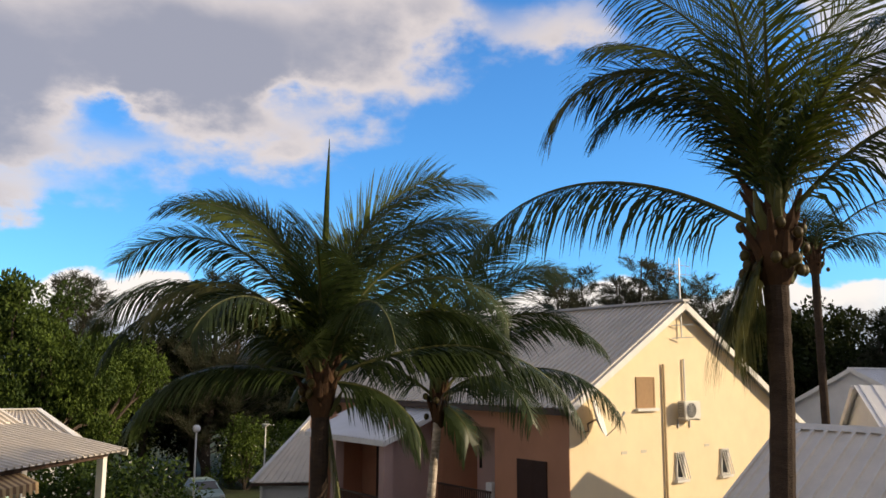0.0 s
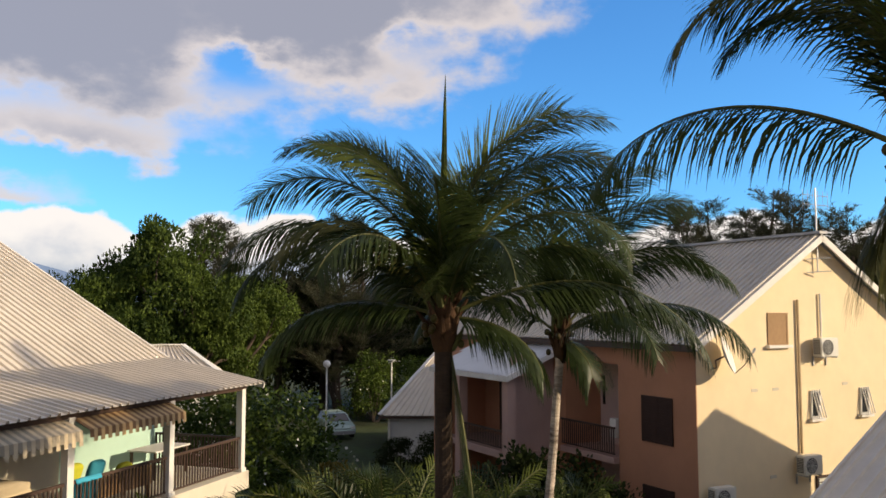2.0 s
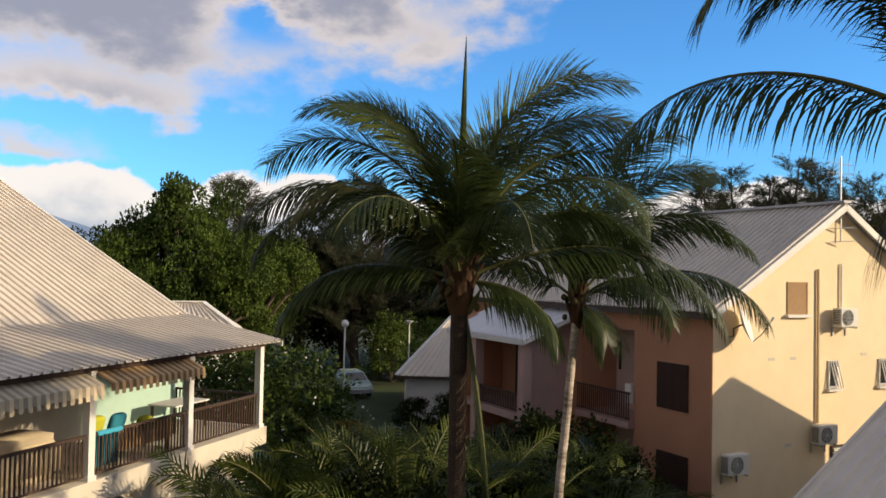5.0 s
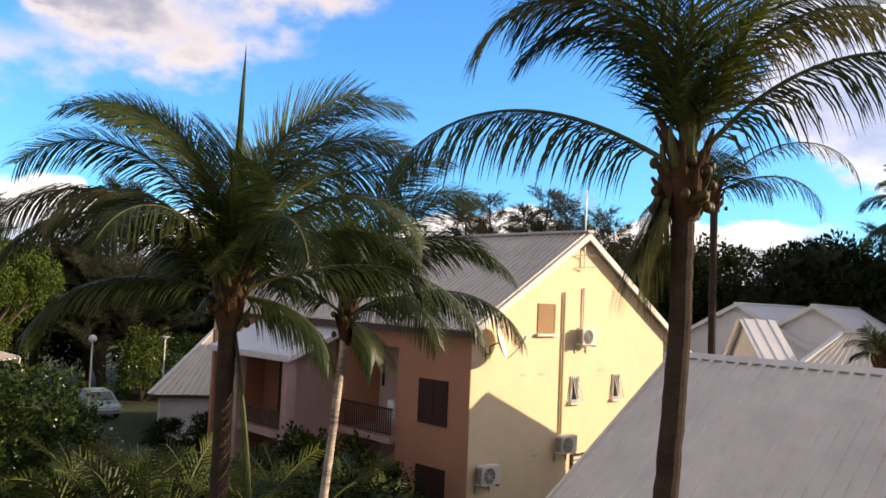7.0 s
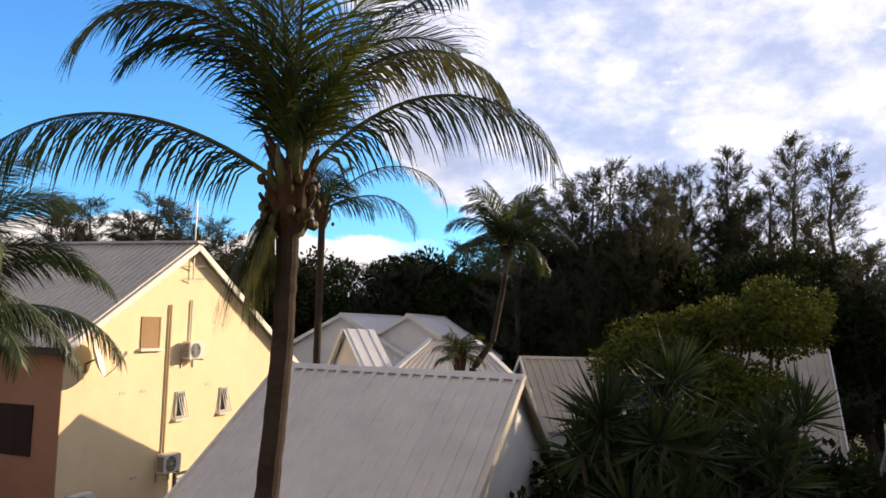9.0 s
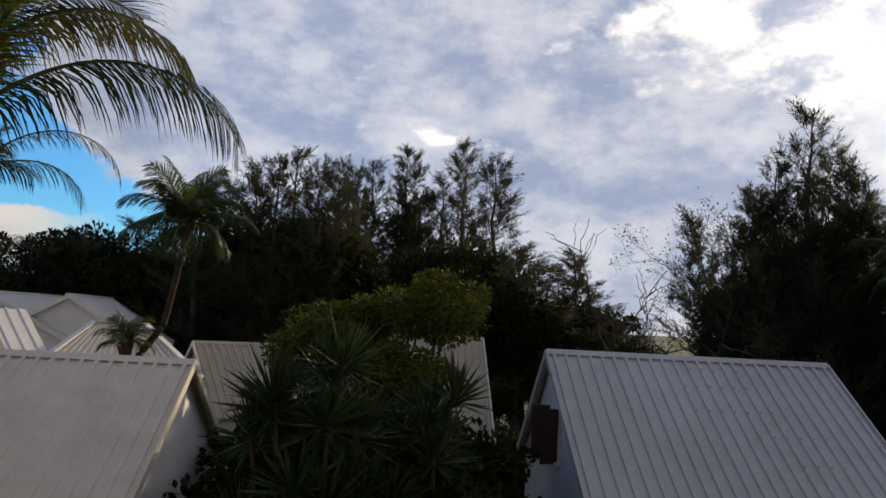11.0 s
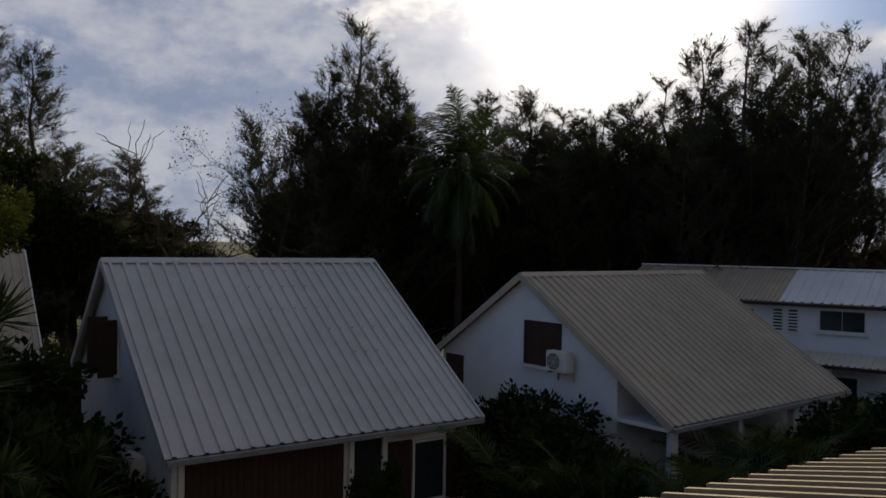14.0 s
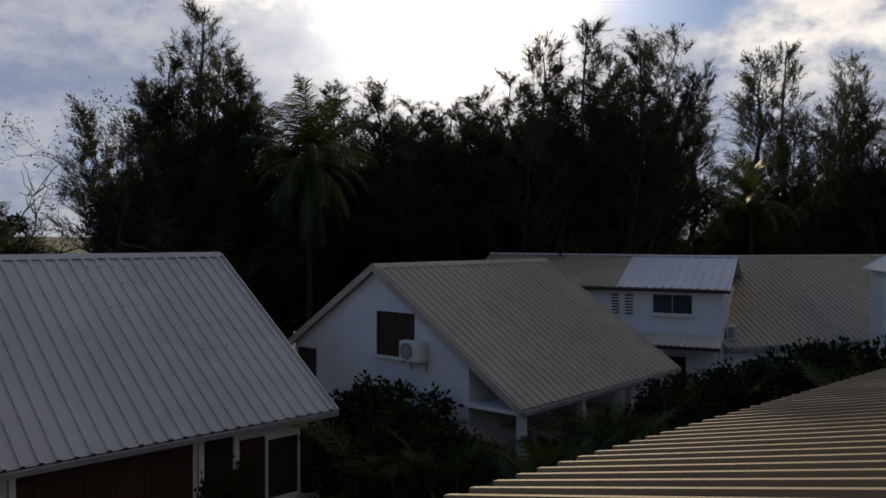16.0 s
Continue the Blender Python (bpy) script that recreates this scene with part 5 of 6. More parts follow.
def side_house():
    """Added white gable stub between the yellow gable and the near cottage, shaped to cast the shadow on the yellow
    wall. Local x along its ridge.
    """
    h = thing("side_house", "added white gable stub that shades the yellow wall", "house", m=bearing(12.0, 24.25, 0, 96))
    z = 7.35
    for x in (0.15, 0.75):
        bm = prism(bmesh.new(), [(2.7, -0.1), (2.7, z - 2.85), (0, z - 0.1), (-1.4, z - 1.05), (-1.4, -0.1)], x, x + 0.2)
        bmesh.ops.transform(bm, matrix=Matrix(((0, 1, 0, 0), (1, 0, 0, 0), (0, 0, 1, 0), (0, 0, 0, 1))), verts=bm.verts)
        part("gable_wall", bm, M_WHITE, h)
    part("side_wall", boxes(((0.35, 2.5, -0.1), (0.75, 2.7, z - 2.9))), M_WHITE, h)
    part("side_wall", boxes(((0.35, -1.4, -0.1), (0.75, -1.2, z - 1.1))), M_WHITE, h)
    roof_sheets(h, (0, 2.9, z - 3.0), (1.1, 2.9, z - 3.0), (0, 0, z), (1.1, 0, z), M_ROOF_WHITE)
    roof_sheets(h, (0, -1.7, z - 1.16), (1.1, -1.7, z - 1.16), (0, 0, z), (1.1, 0, z), M_ROOF_WHITE, rib=0.02)
    bar("verge_board", (-0.03, 2.9, z - 3.07), (-0.03, 0, z - 0.06), 0.05, 0.16, M_TRIM, h)


# added stub, only there to throw the gable-shaped shadow
side_house()
g = at(130.2, 35)
small_gable(g.x, g.y, 112, 3.0, 8.2, 0.6, 7.0, "white gabled house at the end of the row")
aircon(bearing(g.x, g.y, 0, 112) @ Matrix(((0, 1, 0, 0.24), (-1, 0, 0, 1.9), (0, 0, 1, 6.1), (0, 0, 0, 1))), "air conditioning unit high on a far gable")
g = at(30.8, 42.0)
small_gable(g.x, g.y, 44, 3.7, 8.0, 0.6, 10.0, "small white house with a porch and brown door", True)
g = at(26.2, 43.0)
small_gable(g.x, g.y, 50, 4.0, 7.95, 0.55, 9.0, "plain white gabled house behind the tall palm")


def hip_house(az_l, az_r, d, z_eave, z_top, label, inset=0.3, depth=7.0, roof_mat=None):
    a, b = at(az_l, d), at(az_r, d)
    u = (b - a).normalized()
    v = Vector((-u.y, u.x, 0))
    if v.dot(a) < 0:
        v = -v
    L = (b - a).length
    m = Matrix(((u.x, v.x, 0, a.x), (u.y, v.y, 0, a.y), (0, 0, 1, 0), (0, 0, 0, 1)))
    h = thing("hip_house", label, "house", m=m)
    k = L * inset
    z = z_eave
    roof_mat = roof_mat or M_ROOF
    r0, r1 = (k, depth / 2, z_top), (L - k, depth / 2, z_top)
    roof_sheets(h, (0, 0, z), (L, 0, z), r0, r1, roof_mat, 0.333)
    roof_sheets(h, (L, depth, z), (0, depth, z), r1, r0, roof_mat, 0.333)
    roof_sheets(h, (0, depth, z), (0, 0, z), r0, r0, roof_mat, 0.333)
    roof_sheets(h, (L, 0, z), (L, depth, z), r1, r1, roof_mat, 0.333)
    part("wall", boxes(((0.4, 0.4, -0.1), (L - 0.4, 0.6, z - 0.05)), ((0.4, depth - 0.6, -0.1), (L - 0.4, depth - 0.4, z - 0.05)), ((0.4, 0.6, -0.1), (0.6, depth - 0.6, z - 0.05)), ((L - 0.6, 0.6, -0.1), (L - 0.4, depth - 0.6, z - 0.05))), M_WHITE, h)
    for p, q in (((0, 0, z), r0), ((L, 0, z), r1), (r0, r1)):
        bar("ridge_cap", Vector(p) + Vector((0, 0, 0.05)), Vector(q) + Vector((0, 0, 0.05)), 0.22, 0.05, M_TRIM, h)
    part("fascia", boxes(((0, -0.05, z - 0.16), (L, 0.0, z - 0.02))), M_RAIL, h)
    for i in range(max(2, int(L / 2.5))):
        x = 0.5 + (L - 1.0) * i / max(1, int(L / 2.5) - 1)
        part("post", boxes(((x - 0.06, 0.1, -0.1), (x + 0.06, 0.22, z - 0.05))), M_TRIM, h)
    return h


hip_house(28.6, 39.4, 33.0, 5.0, 6.88, "house with a pale hipped metal roof", 0.34, 8.0)
# longer roofs behind the garden tree
m = Matrix.Translation(at(40.25, 35.0)) @ Matrix.Rotation(radians(-25), 4, "Z")
cottage(m, 7.0, 4.2, 6.15, 8.0, 3.6, 3.25, "long low house with a cream ribbed roof", M_ROOF_MID, M_WHITE)
m = Matrix.Translation(at(51.25, 32.0)) @ Matrix.Rotation(radians(-50), 4, "Z")
cottage(m, 4.6, 4.6, 7.0, 8.5, 3.6, 3.1, "white house half hidden by the garden tree", M_ROOF_MID, M_WHITE)
# low white house beyond the stair porch, and a roof behind the veranda house
hip_house(-12.6, -1.5, 42.5, 2.35, 5.9, "low white house with posts and a pale hipped roof", 0.4, 9.0)
hip_house(-31.0, -22.6, 33.0, 5.0, 6.2, "pale hipped roof behind the veranda house", 0.35, 6.0)


# ---- street lamps, car, veranda things ----
def street_lamp(az, d, z, globe=True):
    h = thing("street_lamp", "white globe street lamp on a thin pole" if globe else "slim grey street lamp with a flat head", "street lamp", "street lamps", m=Matrix.Translation(at(az, d)))
    part("pole", tube(bmesh.new(), [(0, 0, -0.1), (0, 0, z * 0.3), (0, 0, z)], [0.07, 0.05, 0.04], 10), M_TRIM, h)
    bm = bmesh.new()
    if globe:
        bmesh.ops.create_uvsphere(bm, u_segments=18, v_segments=12, radius=0.19, matrix=Matrix.Translation((0, 0, z + 0.15)))
    else:
        bmesh.ops.create_cone(bm, cap_ends=True, segments=14, radius1=0.1, radius2=0.26, depth=0.14, matrix=Matrix.Translation((0, 0, z + 0.06)))
    part("lamp_head", bm, M_TRIM, h, smooth=globe)


street_lamp(-16.2, 42, 4.85)
street_lamp(-11.8, 50, 4.6, False)


def car(m):
    h = thing("parked_car", "pale green small hatchback parked on the grass", "car", m=m)
    paint = material("pale_green_car_paint", (0.34, 0.44, 0.40), 0.25, 0.05, 2, spec=0.6)
    rubber = material("tyre_rubber", (0.02, 0.02, 0.02), 0.9, 0.2, 8)
    chrome = material("headlamp_glass", (0.7, 0.7, 0.66), 0.15, 0.05, 4)
    # side outline, front towards +x
    bm = prism(bmesh.new(), [(-1.75, 0.3), (-1.82, 0.8), (-1.7, 0.95), (0.75, 0.95), (1.65, 0.82), (1.85, 0.6), (1.8, 0.28), (1.45, 0.25), (-1.4, 0.25)], -0.8, 0.8)
    bmesh.ops.bevel(bm, geom=bm.edges[:], offset=0.07, segments=2, affect="EDGES")
    part("body", bm, paint, h)
    bm = bmesh.new()
    lower = [bm.verts.new((x, y, 0.93)) for x, y in ((-1.72, -0.76), (0.95, -0.76), (0.95, 0.76), (-1.72, 0.76))]
    upper = [bm.verts.new((x, y, 1.42)) for x, y in ((-1.45, -0.6), (0.2, -0.6), (0.2, 0.6), (-1.45, 0.6))]
    bm.faces.new(upper)
    for i in range(4):
        bm.faces.new((lower[i], lower[(i + 1) % 4], upper[(i + 1) % 4], upper[i]))
    bmesh.ops.bevel(bm, geom=bm.edges[:], offset=0.05, segments=2, affect="EDGES")
    part("cabin", bm, paint, h)
    def quad(name, pts, mat):
        bm = bmesh.new()
        f = bm.faces.new([bm.verts.new(p) for p in pts])
        g = bmesh.ops.extrude_face_region(bm, geom=[f])["geom"]
        bmesh.ops.translate(bm, verts=[v for v in g if isinstance(v, bmesh.types.BMVert)], vec=(0.012, 0, 0.012) if name == "windscreen" else (0, 0.012 if pts[0][1] > 0 else -0.012, 0.01))
        part(name, bm, mat, h)
    quad("windscreen", [(0.9, -0.66, 0.98), (0.9, 0.66, 0.98), (0.27, 0.54, 1.36), (0.27, -0.54, 1.36)], M_GLASS)
    for sg in (-1, 1):
        quad("side_window", [(-1.45, sg * 0.745, 1.0), (0.65, sg * 0.745, 1.0), (0.15, sg * 0.63, 1.36), (-1.3, sg * 0.63, 1.36)], M_GLASS)
        part("headlight", boxes(((1.62, sg * 0.62 - 0.13, 0.6), (1.84, sg * 0.62 + 0.13, 0.76))), chrome, h)
        for x in (-1.15, 1.15):
            bm = bmesh.new()
            bmesh.ops.create_cone(bm, cap_ends=True, segments=20, radius1=0.29, radius2=0.29, depth=0.2, matrix=Matrix.Translation((x, sg * 0.72, 0.29)) @ Matrix.Rotation(radians(90), 4, "X"))
            part("wheel", bm, rubber, h)
    part("bumper", boxes(((1.78, -0.74, 0.3), (1.9, 0.74, 0.5))), M_GUTTER, h)


car(bearing(*at(-15.6, 52, 0.0), 150))


def veranda_things():
    m = LEFT_M
    stripe_a = material("tan_awning_cloth", (0.50, 0.34, 0.17), 0.9, 0.15, 4)
    stripe_b = material("brown_awning_cloth", (0.20, 0.115, 0.06), 0.9, 0.15, 4)
    pale_a = material("beige_awning_cloth", (0.52, 0.43, 0.30), 0.9, 0.15, 4)
    pale_b = material("grey_awning_cloth", (0.30, 0.26, 0.20), 0.9, 0.15, 4)
    for x0, x1, drop, ma, mb, lab in ((7.0, 10.2, 0.28, stripe_a, stripe_b, "tan and brown striped awning, half rolled"), (3.75, 6.8, 0.34, pale_a, pale_b, "beige striped awning with a scalloped edge"), (0.4, 3.6, 0.34, pale_a, pale_b, "beige striped awning with a scalloped edge")):
        h = thing("awning", lab, "awning", "awnings", m=m)
        n = 30
        for k in range(n):
            a, b = x0 + (x1 - x0) * k / n, x0 + (x1 - x0) * (k + 1) / n
            bm = bmesh.new()
            prof = [(0.30, 5.50), (0.0, 5.38), (-0.36, 5.22), (-0.38, 5.22 - drop * (0.55 + 0.3 * (k % 2)))]
            vs = [[bm.verts.new((x, y, z)) for y, z in prof] for x in (a, b)]
            ws = [[bm.verts.new((x, y + 0.012, z - 0.008)) for y, z in prof] for x in (a, b)]
            for i in range(3):
                bm.faces.new((vs[0][i], vs[1][i], vs[1][i + 1], vs[0][i + 1]))
                bm.faces.new((ws[0][i], ws[0][i + 1], ws[1][i + 1], ws[1][i]))
            part("stripe", bm, ma if k % 2 else mb, h)
        part("roller", tube(bmesh.new(), [(x0, 0.3, 5.5), (x1, 0.3, 5.5)], 0.05, 8), M_TRIM, h)
    cloths = {"blue": material("turquoise_towel", (0.05, 0.38, 0.55), 0.9, 0.15, 6), "yellow": material("lime_cushion", (0.50, 0.50, 0.04), 0.9, 0.15, 6), "red": material("red_towel", (0.50, 0.03, 0.03), 0.9, 0.15, 6), "teal": material("teal_cushion", (0.03, 0.25, 0.35), 0.9, 0.15, 6)}

    def towel(x, w, z0, z1, mat, label):
        bm = bmesh.new()
        n = 8
        cols = []
        for i in range(n + 1):
            xx = x + w * i / n
            dy = 0.02 * math.sin(i * 2.3)
            cols.append([bm.verts.new((xx, 0.19 + dy, z0)), bm.verts.new((xx, 0.17, z1)), bm.verts.new((xx, 0.10, z1 + 0.015)), bm.verts.new((xx, 0.07, z1 - 0.03)), bm.verts.new((xx, 0.055 - dy, z1 - 0.08))])
        for u, v in zip(cols, cols[1:]):
            for k in range(4):
                bm.faces.new((u[k], v[k], v[k + 1], u[k + 1]))
        ob = part("towel", bm, mat, None, label, True)
        ob.matrix_world = m
        md = ob.modifiers.new("thickness", "SOLIDIFY")
        md.thickness = 0.01
        tagged(ob, category="towel", group="laundry on the rail")

    towel(7.15, 0.75, 3.4, 4.16, cloths["blue"], "turquoise towel hung over the veranda rail")
    towel(3.0, 0.45, 3.45, 4.16, cloths["red"], "red towel hung over the veranda rail")

    def cushion(x, y, z, mat, label, rx=20):
        bm = bmesh.new()
        bmesh.ops.create_uvsphere(bm, u_segments=16, v_segments=10, radius=0.5)
        for v in bm.verts:
            r = [abs(c) ** 0.55 * (1 if c > 0 else -1) for c in v.co]
            v.co = Vector((r[0] * 0.34, r[1] * 0.14, r[2] * 0.32))
        ob = part("cushion", bm, mat, None, label, True)
        ob.matrix_world = m @ Matrix.Translation((x, y, z)) @ Matrix.Rotation(radians(rx), 4, "X")
        tagged(ob, category="cushion", group="cushions")

    sofa = thing("outdoor_sofa", "low wooden outdoor sofa with a light seat", "sofa", m=m @ Matrix.Translation((8.2, 0.5, 3.2)))
    part("seat", boxes(((0, 0.1, 0.3), (1.9, 0.8, 0.45))), M_BEIGE, sofa)
    part("backrest", boxes(((0, 0.0, 0.3), (1.9, 0.1, 0.75))), M_SHUTTER_TAN, sofa)
    for x in (0.0, 1.82):
        for y in (0.02, 0.72):
            part("leg", boxes(((x, y, 0), (x + 0.08, y + 0.08, 0.3))), M_SHUTTER_TAN, sofa)
    cushion(7.75, 0.7, 4.15, cloths["yellow"], "lime green cushion against a sofa back")
    cushion(8.5, 0.75, 4.1, cloths["teal"], "teal cushion on the outdoor sofa")
    cushion(9.4, 0.75, 3.9, cloths["yellow"], "yellow patterned cushion on the outdoor sofa")
    tb = thing("veranda_table", "white table on the open veranda end", "table", m=m @ Matrix.Translation((11.6, 1.5, 3.2)))
    part("tabletop", boxes(((0, 0, 0.71), (1.5, 0.9, 0.75))), M_TRIM, tb)
    for x in (0.05, 1.39):
        for y in (0.05, 0.79):
            part("leg", boxes(((x, y, 0), (x + 0.06, y + 0.06, 0.71))), M_RAIL, tb)
    lg = thing("covered_lounger", "covered lounger in beige cloth on the veranda", "lounger", m=m @ Matrix.Translation((4.3, 0.7, 3.2)))
    bm = boxes(((0, 0, 0), (2.7, 1.3, 0.95)))
    bmesh.ops.bevel(bm, geom=bm.edges[:], offset=0.2, segments=3, affect="EDGES")
    part("cover", bm, pale_a, lg, smooth=True)
    rack = thing("drying_rack", "white tubular drying rack with red cloth", "drying rack", m=m @ Matrix.Translation((1.6, 0.4, 3.2)))
    for x in (0, 1.4):
        part("rack_frame", tube(bmesh.new(), [(x, 0, 0), (x, 0.1, 1.05), (x, 0.5, 1.15), (x, 0.55, 0)], 0.015, 6), M_TRIM, rack)
    for k in range(5):
        part("rack_bar", tube(bmesh.new(), [(0, 0.1 + 0.1 * k, 1.06 + 0.02 * k), (1.4, 0.1 + 0.1 * k, 1.06 + 0.02 * k)], 0.008, 5), M_TRIM, rack)

    for k, mat in enumerate((cloths["blue"], cloths["red"], M_TRIM)):
        part("cloth", boxes(((0.1 + 0.42 * k, 0.1, 0.55), (0.45 + 0.42 * k, 0.13, 1.06))), mat, rack)
    tube_lamp = thing("hanging_tube", "thin white tube hanging from the veranda eave", "rod", m=m @ Matrix.Translation((5.6, 0.5, 0)))
    part("rod", tube(bmesh.new(), [(0, 0, 4.75), (0, 0, 5.5)], 0.02, 8), M_TRIM, tube_lamp)


veranda_things()


# ---- hedges and garden plants ----
def areca(seed, height, label, n=30, mat=None, spread_to=1.3):
    """A clump of feathery palm leaves rising from the soil."""
    rng = random.Random(seed)
    h = thing("areca_clump", label, "palm bush", "areca clumps")
    for k in range(n):
        az = rng.uniform(0, 360)
        e0 = rng.uniform(58, 89)
        stalk, leaves = frond_mesh(az, e0, e0 - rng.uniform(45, 90), height * rng.uniform(0.6, 1.1), 30, 0.46, 0.25, seed * 50 + k, 0.05)
        off = Vector((rng.uniform(-1, 1), rng.uniform(-1, 1), rng.uniform(0, 0.35) * height)) * spread_to * 0.6
        off.z = abs(off.z)
        bmesh.ops.translate(stalk, verts=stalk.verts, vec=off)
        bmesh.ops.translate(leaves, verts=leaves.verts, vec=off)
        # about half the fronds take the brighter green as painted sunlight
        f = plain_part("frond", leaves, mat or (M_FROND_YOUNG_LIT if rng.random() < 0.5 else M_FROND), h)
        plain_part("stalk", stalk, M_RACHIS, f)
    return h


ARECA = [areca(51, 2.6, "green feathery areca palm clump in the hedge"), areca(52, 2.6, "dense green areca palm clump in shade")]
rng = random.Random(8)
for k, (az, d, s) in enumerate([(-28, 13.6, 0.85), (-25, 14.6, 1.0), (-31, 12.2, 0.7), (-23.4, 13.4, 0.85), (-29.5, 12.8, 0.7), (-19, 13.0, 0.8), (-33, 12.0, 0.6), (-22, 16.0, 1.15), (-19.6, 17.6, 1.2), (-17, 16.2, 1.05), (-15, 18.6, 1.35), (-12.4, 17.0, 1.15), (-10, 18.8, 1.25), (-7.5, 17.2, 1.1), (-5, 19.0, 1.2), (-2.6, 18.0, 1.05), (-0.5, 20.0, 1.1), (-21, 14.4, 0.8), (-16, 14.6, 0.8), (-11.6, 14.8, 0.8), (-6.5, 15.2, 0.8), (-26, 12.6, 0.75), (2.5, 20.5, 0.9), (-18, 20.0, 1.1), (-13.2, 21.0, 1.1), (-9, 22.5, 1.1),
        (102.5, 19.5, 1.1), (105, 20.5, 1.15), (108, 22.0, 1.2), (111.5, 23.5, 1.2), (115, 25.0, 1.3), (119, 26.0, 1.5), (123, 25.5, 1.5), (98.5, 18.6, 0.8), (95.0, 19.0, 1.1), (92.0, 20.0, 1.15), (90.0, 22.0, 1.2)]):
    place(ARECA[k % 2], az, d, s * 1.2 if az < 20 else s, rng.uniform(0, 360))


def shrub(seed, height, radius, mat, label, leaf=0.16, clumps=70, per=90, flowers=None):
    r = np.random.default_rng(seed)
    h = thing("shrub", label, "shrub", "shrubs")
    cen, way, siz = [], [], []
    bm = bmesh.new()
    for k in range(clumps):
        a = r.uniform(0, 6.283)
        q = r.uniform(0, 1) ** 0.5
        z = height * r.uniform(0.12, 1.0)
        bulge = math.sqrt(max(0.05, 1 - (z / height - 0.35) ** 2 * 2.0))
        c = np.array([math.cos(a) * radius * q * bulge, math.sin(a) * radius * q * bulge, z])
        if k % 5 == 0:
            limb(bm, (0, 0, -0.1), c, 0.04, 0.008, 0.05, r)
        o = r.normal(size=(per, 3))
        o /= np.linalg.norm(o, axis=1)[:, None]
        cen.append(c + o * r.uniform(0.1, 0.42, per)[:, None] * radius * 0.55)
        way.append(o + r.normal(size=(per, 3)) * 0.5)
        siz.append(r.uniform(0.7, 1.3, per) * leaf)
    part("stem", bm, M_BARK, h)
    new("foliage", leaf_mesh("foliage", np.concatenate(cen), np.concatenate(way), np.concatenate(siz), 0.3, mat, r)).parent = h
    if flowers:
        n = 60
        a = r.uniform(0, 6.283, n)
        z = r.uniform(0.3, 1.0, n) * height
        rr = radius * np.sqrt(np.maximum(0.05, 1 - (z / height - 0.35) ** 2 * 2.0)) * 1.12
        new("flowers", leaf_mesh("flowers", np.stack([np.cos(a) * rr, np.sin(a) * rr, z], 1), r.normal(size=(n, 3)), r.uniform(0.08, 0.12, n), 0.5, flowers, r)).parent = h
        tagged(h.children[-1], kind="stuff")
    return h


M_PETAL = material("pale_petals", (0.62, 0.60, 0.55), 0.8, 0.1, 4)
M_LEAF_GOLD = material("golden_leaf", (0.25, 0.17, 0.03), 0.6, 0.3, 2, random_tint=0.3, translucent=0.25, second=(0.12, 0.10, 0.02))
BUSH = [shrub(61, 4.6, 2.6, M_LEAF, "tall leafy shrub with pale flowers", flowers=M_PETAL), shrub(62, 3.0, 1.9, M_LEAF_SHADED, "rounded garden shrub with shade-darkened leaves"), shrub(63, 2.2, 1.3, M_LEAF_GOLD, "golden-leaved shrub by the hedge")]
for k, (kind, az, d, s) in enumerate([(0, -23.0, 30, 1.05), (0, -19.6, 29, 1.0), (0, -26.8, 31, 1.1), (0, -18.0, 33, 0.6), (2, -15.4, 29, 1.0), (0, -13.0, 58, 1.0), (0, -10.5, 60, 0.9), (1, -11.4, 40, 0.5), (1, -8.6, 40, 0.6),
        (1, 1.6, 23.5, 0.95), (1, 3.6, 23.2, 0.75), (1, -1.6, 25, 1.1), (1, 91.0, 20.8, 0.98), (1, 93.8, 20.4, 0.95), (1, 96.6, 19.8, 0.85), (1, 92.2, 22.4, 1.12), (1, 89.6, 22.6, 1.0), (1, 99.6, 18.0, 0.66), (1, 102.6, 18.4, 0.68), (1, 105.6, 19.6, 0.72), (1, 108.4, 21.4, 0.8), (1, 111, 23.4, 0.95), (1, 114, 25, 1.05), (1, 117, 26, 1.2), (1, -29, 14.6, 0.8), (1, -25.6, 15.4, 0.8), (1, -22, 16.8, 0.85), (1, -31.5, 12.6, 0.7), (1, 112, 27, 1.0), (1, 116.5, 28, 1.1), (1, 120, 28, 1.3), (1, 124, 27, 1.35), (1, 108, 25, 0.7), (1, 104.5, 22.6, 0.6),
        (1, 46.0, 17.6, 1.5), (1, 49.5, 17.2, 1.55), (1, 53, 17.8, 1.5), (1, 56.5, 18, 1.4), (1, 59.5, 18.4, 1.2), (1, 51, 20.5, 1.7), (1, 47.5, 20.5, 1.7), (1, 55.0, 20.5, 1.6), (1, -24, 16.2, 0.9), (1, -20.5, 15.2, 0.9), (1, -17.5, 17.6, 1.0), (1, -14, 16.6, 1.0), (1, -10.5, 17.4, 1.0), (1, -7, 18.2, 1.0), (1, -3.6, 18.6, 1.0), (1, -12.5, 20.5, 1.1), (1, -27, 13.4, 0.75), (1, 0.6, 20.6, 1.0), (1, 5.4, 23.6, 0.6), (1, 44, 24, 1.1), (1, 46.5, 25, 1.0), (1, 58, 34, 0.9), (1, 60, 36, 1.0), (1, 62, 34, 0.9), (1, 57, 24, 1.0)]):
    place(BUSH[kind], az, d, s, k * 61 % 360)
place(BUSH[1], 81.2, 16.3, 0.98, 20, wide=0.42)


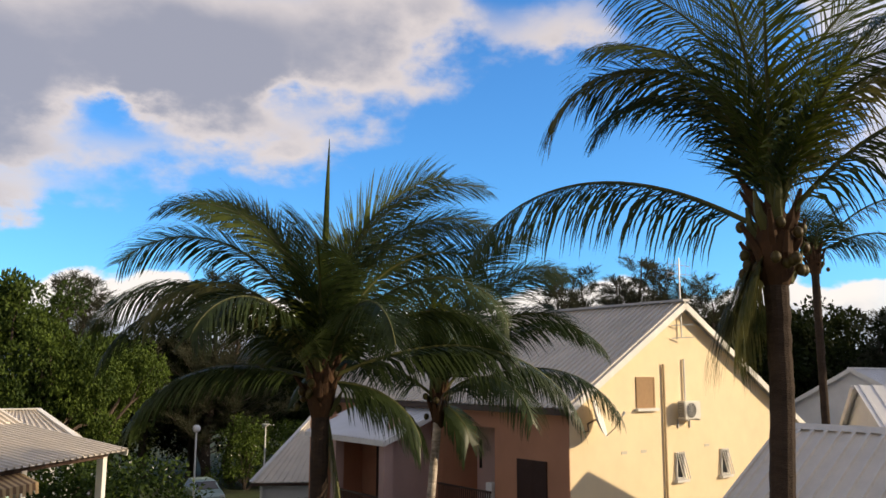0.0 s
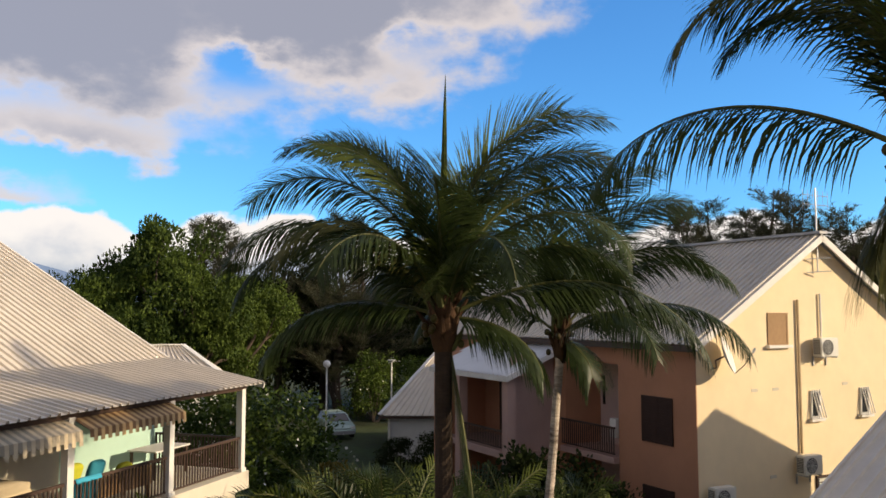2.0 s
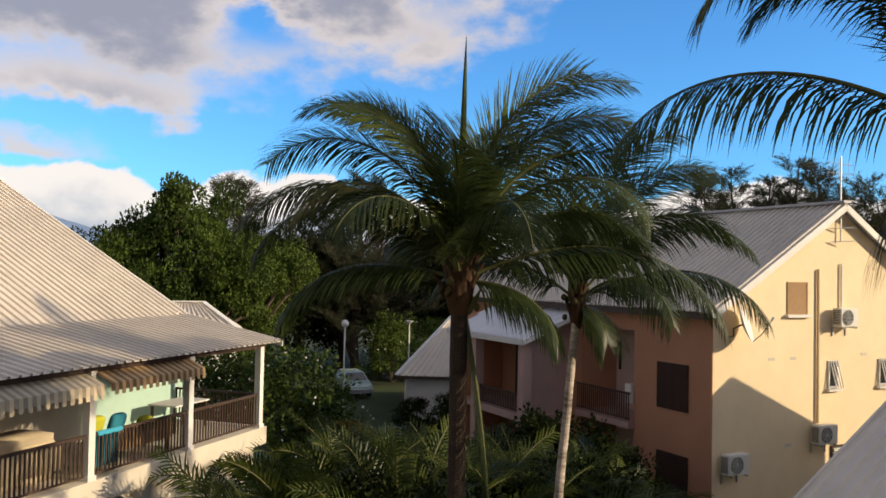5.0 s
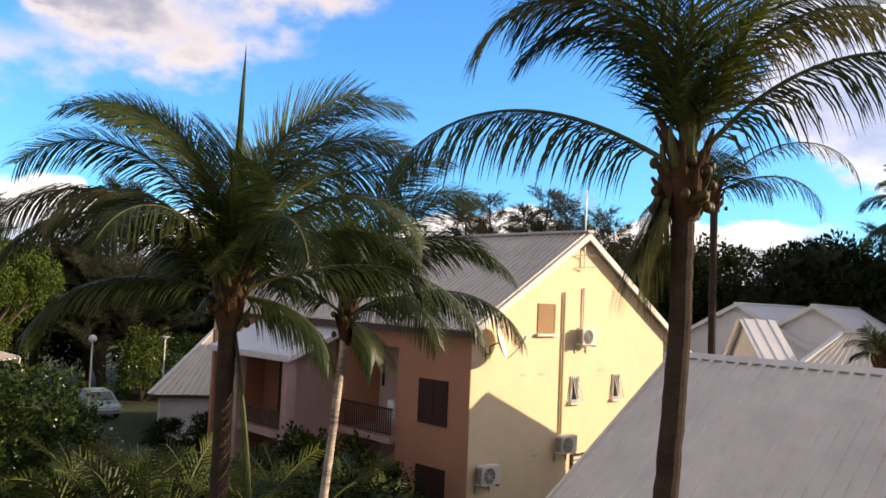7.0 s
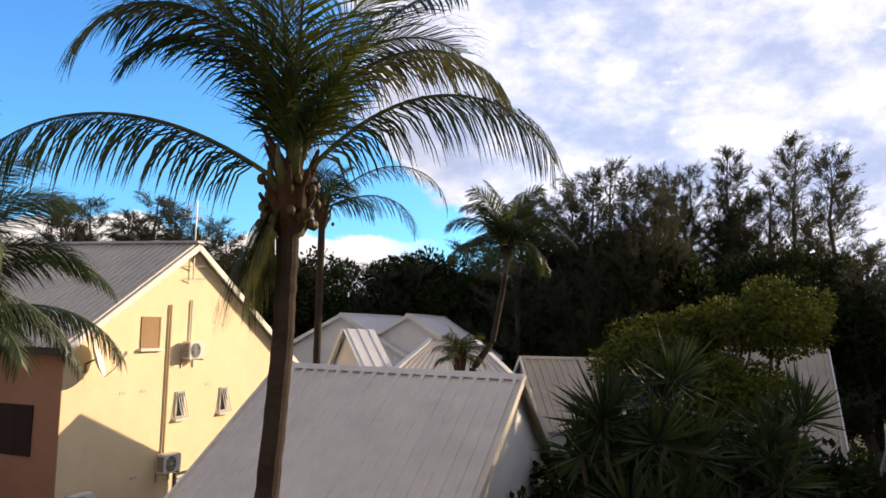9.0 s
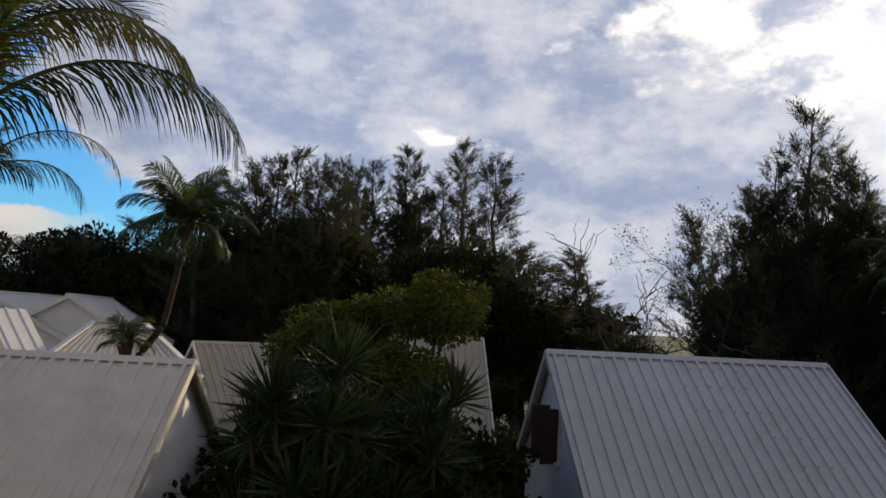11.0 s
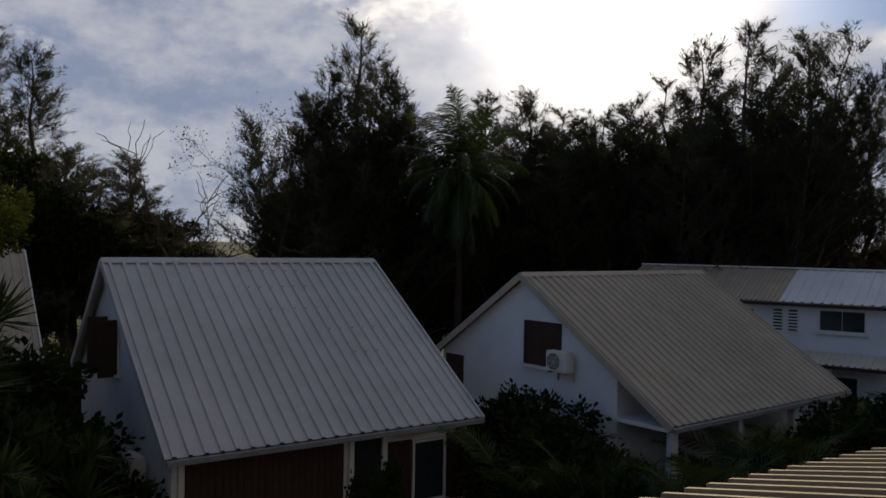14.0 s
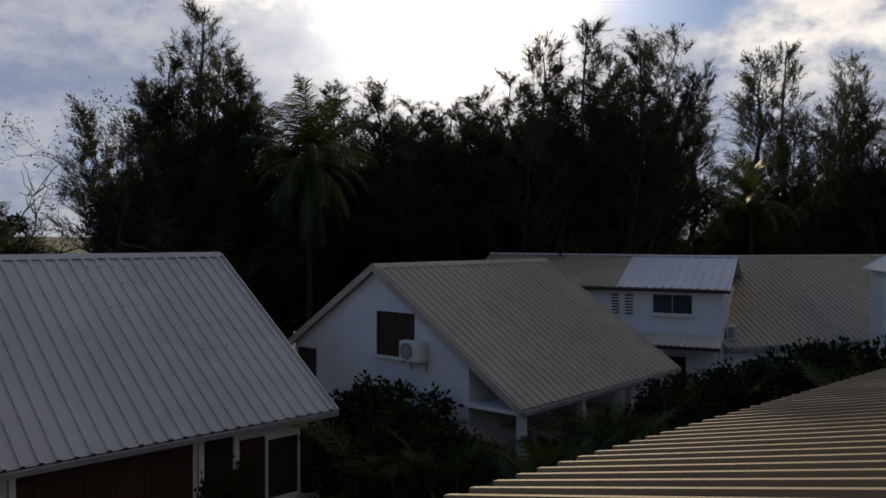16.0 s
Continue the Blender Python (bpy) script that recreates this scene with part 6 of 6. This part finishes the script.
def screw_pine(seed, height, label, heads=16):
    """Branching plant with rosettes of stiff sword leaves."""
    r = np.random.default_rng(seed)
    h = thing("screw_pine", label, "spiky shrub", "spiky shrubs")
    bm = bmesh.new()
    for k in range(heads):
        a = r.uniform(0, 6.283)
        q = r.uniform(0.1, 1.0)
        tip = np.array([math.cos(a) * 1.7 * q, math.sin(a) * 1.7 * q, height * (1 - 0.62 * q ** 1.3) * r.uniform(0.8, 1.0)])
        limb(bm, (0, 0, -0.1), tip, 0.07, 0.035, 0.06, r)
        n = 95
        az = r.uniform(0, 6.283, n)
        el = r.uniform(-0.6, 1.45, n)
        way = np.stack([np.cos(az) * np.cos(el), np.sin(az) * np.cos(el), np.sin(el)], 1)
        new("leaf_rosette", leaf_mesh("leaf_rosette", tip + way * 0.03, way, r.uniform(0.55, 0.95, n), 0.032, M_FROND, r)).parent = h
    part("stem", bm, M_BARK, h)
    return h


SPIKY = [screw_pine(71, 5.6, "dark spiky screw pine with sword-shaped leaves"), screw_pine(72, 5.6, "bushy spiky screw pine in shade")]
for k, (az, d, s) in enumerate([(47.2, 16.5, 1.32), (54.8, 17.0, 1.25), (50.5, 15.5, 0.95), (58.5, 16.5, 0.85), (44.5, 16.0, 0.8), (61.4, 17.0, 0.72), (46.0, 14.6, 0.8), (53.0, 14.6, 0.8), (57.0, 15.0, 0.75), (52.5, 18.5, 0.9), (48.8, 18.6, 1.0), (57.0, 18.5, 0.8)]):
    place(SPIKY[k % 2], az, d, s, k * 80)

# bare and dead trees on the sky
def bare_tree(az, d, height, seed, label, lean=0.0, twigs=5, leaves=0):
    r = np.random.default_rng(seed)
    h = thing("bare_tree", label, "tree", "bare trees", m=Matrix.Translation(at(az, d)))
    bm = bmesh.new()
    ends = []
    def grow(p, w, length, rad, depth):
        q = p + w * length
        pts = limb(bm, p, q, rad, rad * 0.6, 0.04 * length, r, 4)
        if depth == 0:
            ends.append(tuple(q))
            return
        for k in range(3 if depth > 1 else 4):
            u = w + Vector(r.normal(size=3)) * 0.55 + Vector((0, 0, 0.12))
            grow(Vector(pts[-1 - (k % 2)]), u.normalized(), length * r.uniform(0.55, 0.8), rad * 0.55, depth - 1)
    right = Vector((math.cos(radians(az)), -math.sin(radians(az)), 0))
    grow(Vector((0, 0, -0.2)), (Vector((0, 0, 1)) + right * lean).normalized(), height * 0.42, 0.16, twigs)
    part("trunk", bm, M_BARK, h)
    if leaves:
        c = np.repeat(np.array(ends), leaves, axis=0) + r.normal(size=(len(ends) * leaves, 3)) * 0.22
        new("foliage", leaf_mesh("foliage", c, r.normal(size=c.shape), r.uniform(0.08, 0.2, len(c)), 0.25, M_NEEDLE, r)).parent = h
    return h


bare_tree(71.2, 42, 11.5, 81, "small sparse tree with lacy twigs", 0.10, 6, 3)
bare_tree(64.6, 48, 14.0, 83, "dead leaning tree with a few bare branches", 0.34, 3)
# coconut palm among the casuarinas
palm(at(86.4, 40, 11.2), at(86.4, 40, -0.1), 0.2, 0.16, spread(15, 46, -75, 86, 4.0, hang=0.5), "bushy coconut palm among the casuarinas", M_TRUNK, 15, 0, 0, count=44, leaflet=1.1, width=0.06, group="far palms")
palm(at(116.2, 53, 9.8), at(116.2, 53, -0.1), 0.2, 0.16, spread(16, 18, -20, 80, 3.6), "small palm at the edge of the wood", M_TRUNK, 16, 0, 0, count=36, leaflet=0.9, width=0.06, group="far palms")


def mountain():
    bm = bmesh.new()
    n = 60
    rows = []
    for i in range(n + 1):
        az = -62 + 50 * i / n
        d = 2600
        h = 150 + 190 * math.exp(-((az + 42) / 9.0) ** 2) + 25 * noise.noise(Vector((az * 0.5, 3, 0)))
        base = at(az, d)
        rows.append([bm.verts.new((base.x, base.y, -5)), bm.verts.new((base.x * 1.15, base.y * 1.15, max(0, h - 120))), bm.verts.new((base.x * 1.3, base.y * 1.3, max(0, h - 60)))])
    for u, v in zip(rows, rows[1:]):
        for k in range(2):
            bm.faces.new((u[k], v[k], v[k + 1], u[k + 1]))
    tagged(part("backdrop", bm, M_MOUNTAIN, None, "", True), "distant mountain slope painted in haze blue", "mountain", kind="structure")


mountain()
